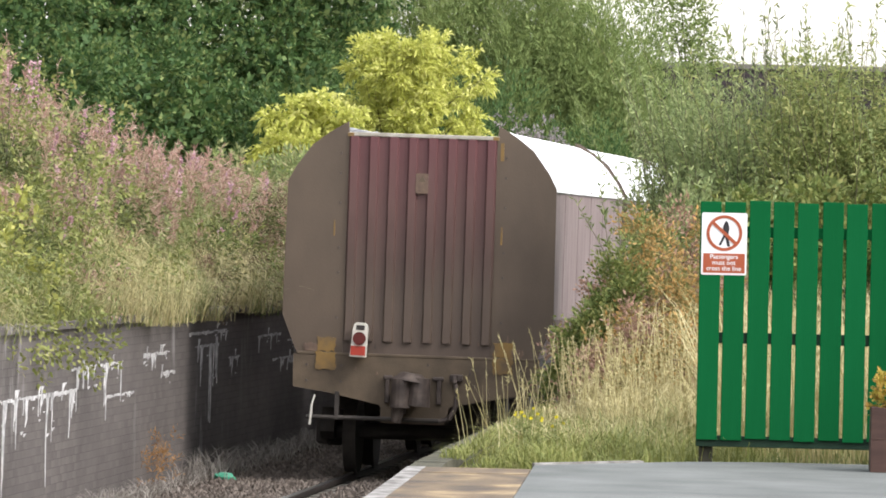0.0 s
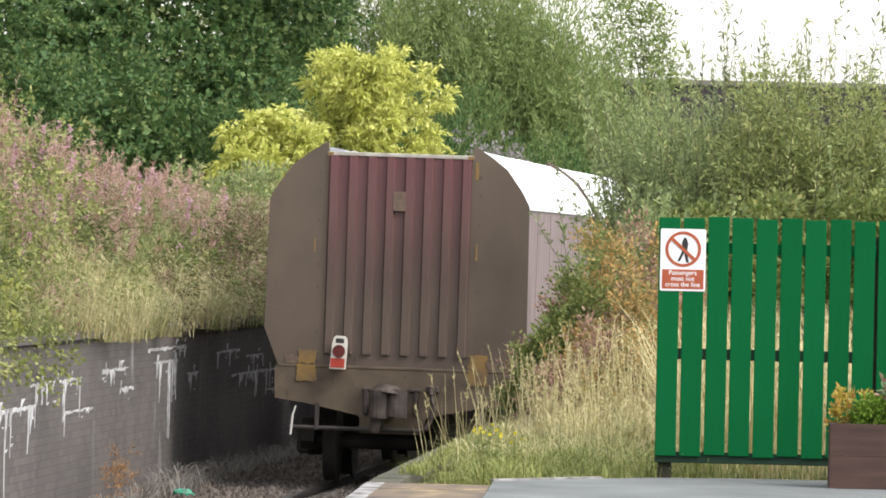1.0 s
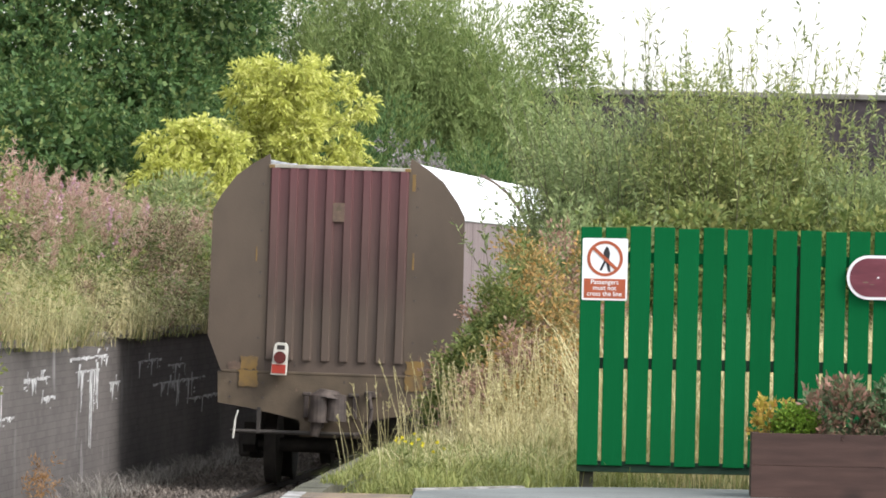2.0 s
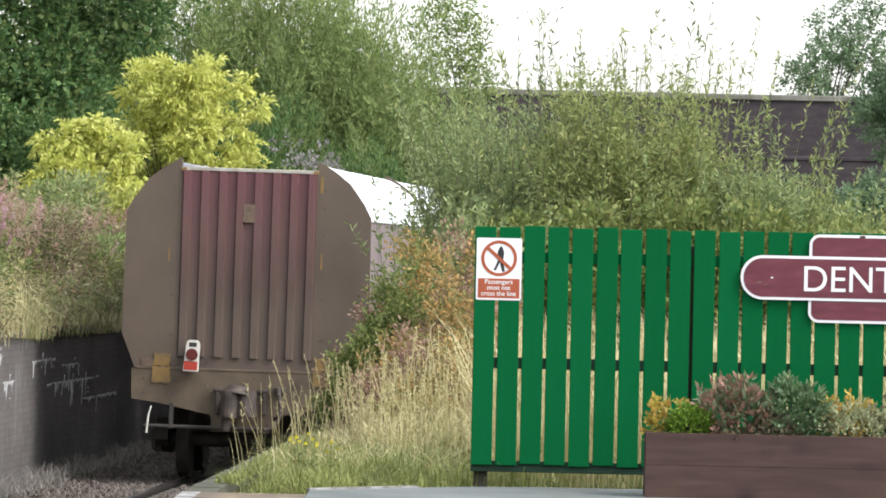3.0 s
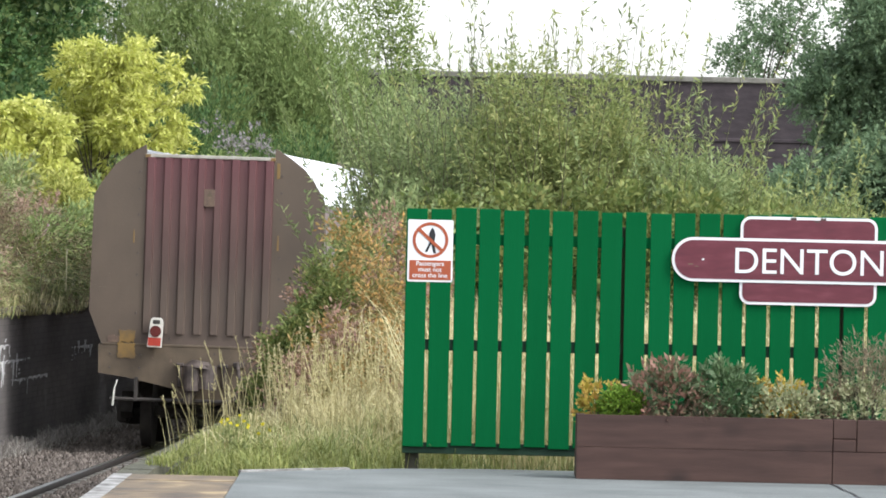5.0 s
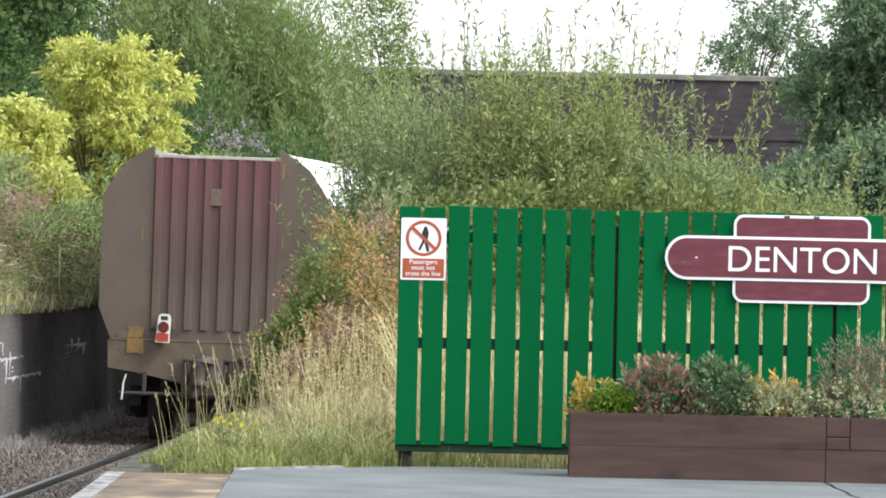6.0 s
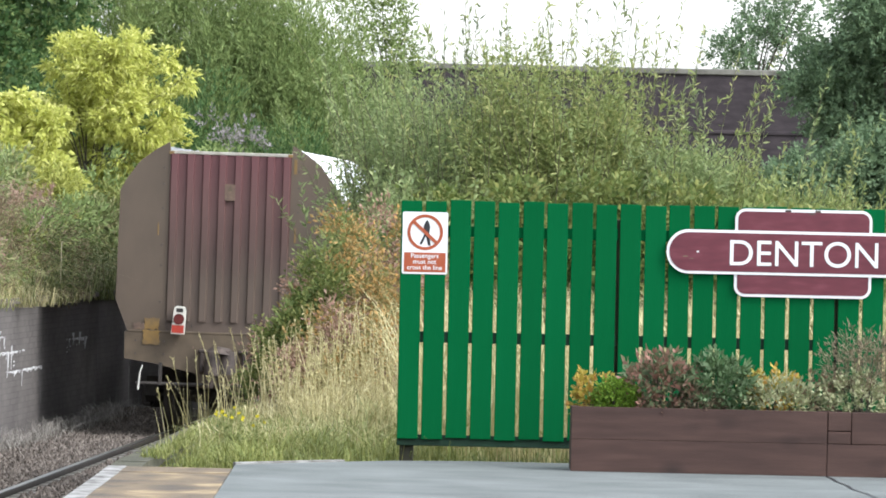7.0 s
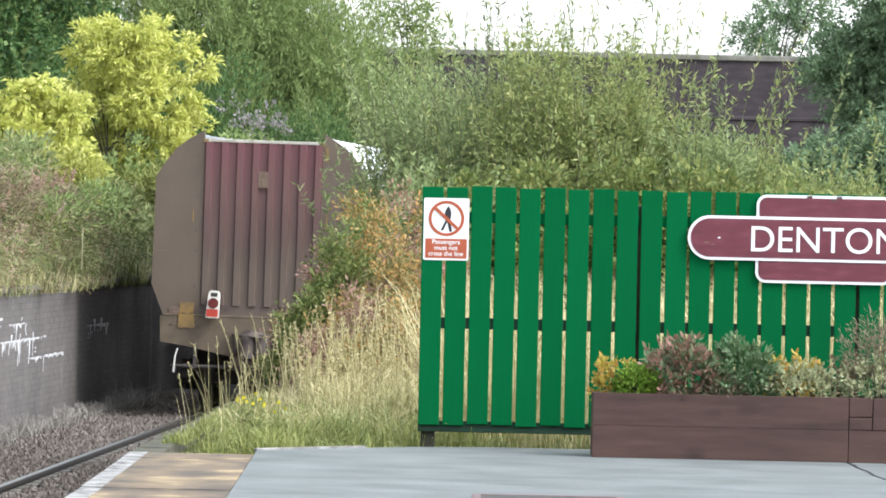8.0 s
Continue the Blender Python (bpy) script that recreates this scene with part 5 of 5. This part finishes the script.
def bank_plants():
    def ground_pts(n, y0, y1, o0, o1):
        y = RNG.uniform(y0, y1, n)
        o = RNG.uniform(o0, o1, n)
        return np.stack([np.array([centre(v) for v in y]) + o, y, np.array([bank_z(v, w) for v, w in zip(o, y)]) - 0.05], 1)
    C = ground_pts(64, 51, 92, -3.5, -2.86)
    V, F = tussocks(C, 120, 0.52, 0.007, spread=0.14, lean=0.28, curl=3.6, wind=(0.05, 0))
    C = np.concatenate([ground_pts(46, 61, 66.5, -3.7, -2.95), ground_pts(26, 68, 73, -3.5, -2.95)])
    V, F = join((V, F), tussocks(C, 130, 0.72, 0.007, spread=0.16, lean=0.24, curl=3.0, wind=(0.04, 0)))
    tagged(soup("bank_grass", V, F, G_DRY), "dry yellow grass hanging over the wall top", "grass", kind="stuff")
    C = np.concatenate([ground_pts(340, 51, 92, -4.8, -2.95), ground_pts(60, 51, 92, -3.4, -2.86)])
    V, F = tussocks(C, 70, 0.62, 0.009, spread=0.16, lean=0.5, curl=2.6, wind=(0.08, 0))
    tagged(soup("bank_tufts", V, F, G_GREEN), "arching green grass tufts on the bank", "grass", kind="stuff")
    P = ground_pts(30000, 52, 92, -6.5, -3.2)
    P = P[[noise.noise((p[0] * 1.3, p[1] * 0.6, 7.0)) > -0.02 for p in P]]
    V, F = blades(P, np.full(len(P), 0.42), 0.010, lean=0.7, curl=2.2)
    tagged(soup("bank_green_grass", V, F, G_GREEN), "tangled green grass on the bank", "grass", kind="stuff")
    herb = group_of("willowherb", "rosebay willowherb with pink flowers and reddish seed spikes", "wildflowers", kind="stuff")
    P = ground_pts(6000, 52, 92, -7.2, -3.3)
    off = P[:, 0] - np.array([centre(v) for v in P[:, 1]])
    P = P[off > np.interp(P[:, 1], [52, 60, 66, 72, 92], [-7.0, -6.4, -5.7, -5.1, -4.4])]
    P = P[[noise.noise((p[0] * 0.9, p[1] * 0.45, 9.0)) + 0.25 * RNG.uniform(-1, 1) > 0.06 for p in P]]
    n = len(P)
    H = RNG.uniform(0.6, 1.45, (n, 1)) * np.interp(P[:, 1], [66, 76, 92], [1.0, 0.72, 0.5])[:, None] * np.array([[0.85 + 0.55 * noise.noise((p[0] * 0.8, p[1] * 0.5, 5.0))] for p in P])
    T = P + np.array([0, 0, 1.0]) * H + RNG.normal(size=(n, 3)) * [0.12, 0.12, 0] + np.array([0.08, 0, 0])
    V, F = tubes(P, T, 0.006, 0.002)
    s = RNG.uniform(0.15, 0.72, (n, 34, 1))
    lv = leaves((P[:, None] + (T - P)[:, None] * s).reshape(-1, 3), (unit(T - P)[:, None] * 0.35 + RNG.normal(size=(n, 34, 3)) * [0.7, 0.7, 0.25]).reshape(-1, 3), 0.1, 0.018, droop=0.2)
    V, F = join((V, F), lv)
    tagged(soup("branchwood", V, F, L_HERB, herb), kind="stuff")
    pink = RNG.uniform(0, 1, n) < np.interp(P[:, 1], [66, 76, 92], [0.17, 0.1, 0.03])
    for nm, sel, m, lo, k, ln, wd in (("blossom", pink, L_PINK, 0.68, 60, 0.05, 0.03), ("seed_spikes", ~pink, L_SEED, 0.62, 50, 0.085, 0.012)):
        s = RNG.uniform(lo, 1.0, (sel.sum(), k, 1))
        Q = P[sel][:, None] + (T - P)[sel][:, None] * s
        D = unit((T - P)[sel])[:, None] * 0.7 + RNG.normal(size=Q.shape) * 0.7
        V, F = leaves(Q.reshape(-1, 3), D.reshape(-1, 3), ln, wd)
        tagged(soup(nm, V, F, m, herb), kind="stuff")
    for x_o, y, r, m in ((-3.5, 84, 0.6, L_HILL), (-4.4, 86, 0.8, L_HERB), (-3.6, 88, 0.8, L_HILL), (-3.3, 91, 0.7, L_HERB), (-5.2, 91, 0.9, L_HILL), (-4.0, 95, 1.0, L_HILL), (-3.4, 81, 0.45, L_BROAD), (-4.2, 99, 1.2, L_HILL), (-3.4, 104, 1.2, L_HILL), (-4.2, 112, 1.5, L_HILL), (-3.2, 77.5, 0.4, L_HERB)):
        x = centre(y) + x_o
        z = bank_z(x_o, y)
        tree("bank_scrub", "tangled green scrub on the railway bank", "shrub", (x, y, z), [(x, y, z + 0.45 * r, r * 1.15, r, r * 0.75)], int(420 * r), 12, 0.3, 0.1, 0.04, m, up=0.4, shell=0.3, trunk_r=0.02, limbs=4, k=9)
    for x_o, y, r, m in ((-4.6, 57, 0.5, L_BRAMBLE), (-3.7, 58.5, 0.3, L_BRAMBLE), (-5.2, 61, 0.5, L_BRAMBLE), (-4.4, 64, 0.35, L_HERB), (-3.5, 67, 0.3, L_HERB), (-3.35, 71, 0.35, L_BROAD), (-4.9, 69, 0.5, L_HERB), (-5.6, 56.5, 0.6, L_BRAMBLE), (-3.3, 74.5, 0.3, L_BROAD)):
        x = centre(y) + x_o
        z = bank_z(x_o, y)
        tree("bank_scrub", "tangled yellow-green scrub among the willowherb", "shrub", (x, y, z), [(x, y, z + 0.9 * r, r * 1.1, r, r)], int(340 * r), 12, 0.22, 0.07, 0.032, m, up=0.5, shell=0.3, trunk_r=0.015, limbs=4, k=9)
    dead = leafy("dead_bracken_leaf", [(0.05, 0.035, 0.022), (0.12, 0.085, 0.05), (0.2, 0.15, 0.09), (0.24, 0.22, 0.11)])
    for x_o, y, r in ((-3.15, 72.5, 0.38), (-3.15, 75, 0.42), (-3.3, 77, 0.55), (-3.2, 79.5, 0.55), (-3.5, 81, 0.65), (-3.15, 83, 0.55), (-3.3, 86, 0.6), (-3.1, 69, 0.25)):
        x = centre(y) + x_o
        z = bank_z(x_o, y)
        tree("bracken", "brown withered bracken drooping over the wall", "shrub", (x, y, z), [(x, y, z + 0.6 * r, r, r * 1.3, r * 0.9)], int(560 * r), 14, 0.3, 0.06, 0.016, dead, up=-0.4, shell=0.2, trunk_r=0.012, limbs=4, k=8)
    rb = random.Random(12)
    y = 52.0
    while y < 84:
        x_o, r, m = rb.uniform(-3.3, -2.95), rb.uniform(0.18, 0.42), rb.choice((L_HERB, L_BROAD, L_BRAMBLE, G_GREEN, L_HERB, L_SEED, G_DRY))
        x, z = centre(y) + x_o, bank_z(x_o, y)
        tree("bank_weed", "straggling weeds along the top of the wall", "weed", (x, y, z), [(x, y, z + r, r * 1.2, r * 1.6, r)], int(150 * r), 11, 0.24, 0.07, 0.022, m, up=0.2, shell=0.2, trunk_r=0.008, limbs=3, k=7)
        y += rb.uniform(0.45, 1.2)
    C = np.concatenate([ground_pts(16, 60.5, 66, -3.3, -2.9), ground_pts(9, 67.5, 80, -3.4, -2.95)])
    V, F = tussocks(C, 90, 0.8, 0.007, spread=0.2, lean=0.2, curl=3.2, wind=(0.04, 0))
    tagged(soup("drooping_grass", V, F, G_DRY), "long straw-coloured grass drooping over the wall", "grass", kind="stuff")
    # dark grass tufts, which also stand in for shade in the hollows
    C = ground_pts(22, 79, 91, -3.6, -2.9)
    V, F = tussocks(C, 110, 0.85, 0.009, spread=0.2, lean=0.35, curl=2.8, wind=(0.03, 0))
    tagged(soup("dark_tufts", V, F, L_HOLLOW), "dark green arching tufts above the wall, also standing in for hollow shade", "grass", kind="stuff")
    C = ground_pts(34, 76, 91, -4.4, -3.0)
    V, F = tussocks(C, 80, 0.75, 0.009, spread=0.22, lean=0.4, curl=2.6)
    tagged(soup("brown_tufts", V, F, G_BROWN), "withered brown grass tufts on the bank", "grass", kind="stuff")
    # clumps added to darken the shaded hollows between the lighter plants
    for x_o, y, r in ((-3.05, 82.5, 0.45), (-3.2, 85, 0.5), (-3.0, 88, 0.5), (-3.4, 80, 0.35), (-3.4, 76.5, 0.4), (-3.3, 73, 0.32), (-3.1, 70, 0.28), (-3.6, 66.5, 0.34), (-4.2, 62, 0.36), (-3.3, 57.5, 0.3), (-4.6, 68, 0.34)):
        x = centre(y) + x_o
        z = bank_z(x_o, y)
        tree("fern", "leafy clump above the wall, coloured dark for a shaded hollow", "fern", (x, y, z), [(x, y, z + 0.8 * r, r, r, r)], int(300 * r), 14, 0.34, 0.09, 0.02, L_HOLLOW, up=0.5, shell=0.2, trunk_r=0.01, limbs=3, k=7, droop=0.3)
    for x_o, y, r in ((-4.9, 56, 0.5), (-4.2, 57.5, 0.45), (-5.6, 58, 0.5), (-3.7, 55.5, 0.45), (-5.0, 60, 0.42), (-4.3, 53.5, 0.5), (-3.4, 56.8, 0.4)):
        x = centre(y) + x_o
        z = bank_z(x_o, y)
        tree("sapling", "bright yellow-green broad-leaved sapling on the bank", "shrub", (x, y, z), [(x, y, z + 1.3 * r, r, r, 1.1 * r), (x + 0.2, y, z + 0.6 * r, r, r, 0.7 * r)], int(190 * r), 12, 0.24, 0.1, 0.052, L_OLIVE, up=0.2, shell=0.25, trunk_r=0.015, limbs=5, k=8, droop=0.25)
    # yellow-green climbing scrub hanging over the wall
    for x_o, y, zz, r in ((-3.7, 64, 2.4, 0.55), (-4.2, 62.5, 2.9, 0.45), (-3.3, 59, 1.6, 0.5), (-3.0, 57.2, 0.9, 0.45), (-3.2, 61, 1.9, 0.4), (-2.95, 58.6, 0.45, 0.3), (-3.3, 53.8, 1.1, 0.5), (-3.6, 54.8, 1.9, 0.5), (-3.9, 56, 2.3, 0.4), (-3.05, 54.6, 0.7, 0.4), (-3.0, 56.2, 0.55, 0.3)):
        x = centre(y) + x_o
        tree("bramble", "yellow-green bramble growing over the wall", "shrub", (x, y, bank_z(x_o, y)), [(x, y, zz, r, r, r * 0.9)], 70, 10, 0.28, 0.06, 0.035, L_BRAMBLE, up=-0.1, shell=0.3, trunk_r=0.012, limbs=4)


def planter_plants():
    def ball(name, label, x, z, rx, rz, n, nl, ln, wd, m, up=0.4, y=43.27, reach=0.09):
        wd *= 1.5
        t = group_of(name, label, "plant", at=(x, y, 0.385))
        C, O = in_lobes([(0, 0, z, rx, min(rx, 0.19), rz)], n, 0.3)
        C[:, 2] = np.maximum(C[:, 2], 0.01)
        V, F = sprays(C, O + [0, 0, up], nl, reach, ln, wd, 0.6)
        soup("foliage", V, F, m, t)
        q = RNG.normal(size=(10, 3)) * [rx * 0.4, 0.05, 0]
        soup("branchwood", *tubes(q * 0.3 * [1, 1, 0], q + [0, 0, z + 0.5 * rz], 0.006, 0.003), M_BARK, t)
    lg = leafy("box_leaf", [(0.06, 0.12, 0.012), (0.13, 0.22, 0.025), (0.23, 0.33, 0.045)])
    yl = leafy("variegated_leaf", [(0.2, 0.16, 0.03), (0.42, 0.33, 0.06), (0.5, 0.22, 0.08)])
    pu = leafy("purple_sage_leaf", [(0.06, 0.09, 0.045), (0.13, 0.165, 0.085), (0.25, 0.13, 0.095), (0.42, 0.25, 0.2)])
    gg = leafy("grey_green_leaf", [(0.04, 0.075, 0.03), (0.09, 0.145, 0.06), (0.22, 0.29, 0.17)])
    pa = leafy("pale_variegated_leaf", [(0.16, 0.19, 0.08), (0.32, 0.33, 0.18), (0.48, 0.46, 0.3)])
    tw = leafy("brown_twig", [(0.1, 0.08, 0.05), (0.2, 0.15, 0.1), (0.26, 0.22, 0.14)])
    ball("variegated_shrub", "yellow and orange variegated shrub in the planter", 1.10, 0.12, 0.12, 0.13, 60, 9, 0.045, 0.02, yl, y=43.35)
    ball("clipped_box", "round bright green clipped box plant", 1.26, 0.1, 0.15, 0.14, 420, 10, 0.024, 0.012, lg, reach=0.04, y=43.2)
    ball("purple_sage", "bushy purple and red leaved plant", 1.58, 0.17, 0.25, 0.22, 190, 10, 0.062, 0.02, pu)
    ball("hebe", "grey-green leafy hebe in the planter", 1.98, 0.17, 0.22, 0.22, 210, 10, 0.055, 0.018, gg)
    ball("dried_tuft", "small brown dried tuft", 1.86, 0.06, 0.11, 0.1, 60, 8, 0.05, 0.005, tw, up=1.0, y=43.14)
    ball("pale_shrub", "pale cream variegated shrub", 2.42, 0.08, 0.24, 0.15, 190, 10, 0.035, 0.014, pa)
    ball("variegated_shrub", "yellow and orange variegated shrub in the planter", 2.35, 0.18, 0.16, 0.1, 60, 9, 0.045, 0.02, yl, y=43.36)
    ball("red_shrub", "small red-tinged shrub in the timber planter", 2.66, 0.17, 0.1, 0.1, 50, 9, 0.04, 0.014, pu, y=43.36)
    ball("pale_shrub", "pale cream variegated shrub", 2.95, 0.12, 0.24, 0.18, 180, 10, 0.035, 0.014, pa)
    ball("twiggy_heather", "wispy brown twiggy heather", 3.0, 0.3, 0.28, 0.27, 260, 9, 0.05, 0.006, tw, up=1.2, y=43.35, reach=0.14)


def small_things():
    lid = group_of("inspection_cover", "flat metal cover with a worn pinkish frame set in the platform", "cover", kind="structure", at=(0.565, 36.2, 0.0))
    rim = mat("worn_rim", [(0.08, 0.05, 0.05), (0.16, 0.1, 0.1)], 12, 0.7)
    part("plate", B((-0.4, 0.4, -0.5, 0.5, -0.02, 0.004)), M_DARK, lid)
    for x0, x1, y0, y1 in ((-0.45, 0.45, 0.5, 0.56), (-0.45, 0.45, -0.56, -0.5), (-0.45, -0.4, -0.499, 0.499), (0.4, 0.45, -0.499, 0.499)):
        part("frame", B((x0, x1, y0, y1, -0.02, 0.008), bevel=0.002), rim, lid)
    # a flat black strip paints the dark inside of the asphalt's crack
    bm = bmesh.new()
    pts = [(2.72, 42.98), (2.74, 42.6), (2.735, 42.1), (2.77, 41.4), (2.76, 40.9), (2.81, 40.2), (2.84, 39.0)]
    for (xa, ya), (xb, yb) in zip(pts, pts[1:]):
        bm.faces.new([bm.verts.new(v) for v in ((xa - 0.012, ya, 0.002), (xb - 0.012, yb, 0.002), (xb + 0.012, yb, 0.002), (xa + 0.012, ya, 0.002))])
    tagged(part("asphalt_crack", bm, M_BLACK), "crack in the asphalt, its dark depth painted as a thin strip", "crack", kind="structure")
    teal = mat("teal_plastic", [(0.03, 0.22, 0.13), (0.06, 0.32, 0.2)], 20, 0.4)
    bm = bmesh.new()
    bmesh.ops.create_icosphere(bm, subdivisions=2, radius=0.09)
    for v in bm.verts:
        v.co = Vector((v.co.x * 1.3, v.co.y, v.co.z * 0.5)) * (1 + 0.45 * noise.noise(v.co * 14))
    lit = part("litter", bm, teal)
    lit.location = (-5.07, 62.2, -0.93)
    tagged(lit, "crumpled teal plastic bag lying on the ballast", "litter")
    rust = leafy("dead_fern", [(0.2, 0.1, 0.04), (0.36, 0.2, 0.08), (0.46, 0.28, 0.13)])
    f = group_of("dead_fern", "rust-brown dead fern at the wall's foot", "weed", at=(-5.54, 59.8, -0.97))
    C = RNG.normal(size=(60, 3)) * [0.05, 0.5, 0.1] + [0, 0, 0.28]
    soup("foliage", *sprays(C, RNG.normal(size=C.shape) + [0.2, 0, 0.4], 9, 0.12, 0.05, 0.012), rust, f)


build_ground()
build_track()
build_platform()
build_bridge()
WAGONS = [make_wagon()]
for i in (1, 2):
    WAGONS.append(copy_thing(WAGONS[0], pose(0, 0, 0)))
add_end_details(WAGONS[0])
build_fence()
build_signs()
build_planters()
far_trees()
near_bushes()
grasses()
standing = set(bpy.data.objects)
bank_plants()
for plant in [o for o in bpy.data.objects if o not in standing and o.parent is None]:
    bring_closer(plant)
planter_plants()
small_things()
build_wall()


def wagon_pose(y):
    """A wagon whose tail is at y, on the canted curve."""
    ya, yb = y + 2.3, y + 8.9
    ang = -math.degrees(math.atan2(centre(yb) - centre(ya), yb - ya))
    x = centre(ya) - (centre(yb) - centre(ya)) / (yb - ya) * 2.3
    return pose(x, y, RAIL_Z, 0, 0.7, ang)


def motions():
    times = [0.5 * i for i in range(17)]
    for k, wg in enumerate(WAGONS):
        walk(wg, [(t, wagon_pose(62.2 + 2.13 * t - 0.0172 * t * t + 11.75 * k)) for t in times])


motions()
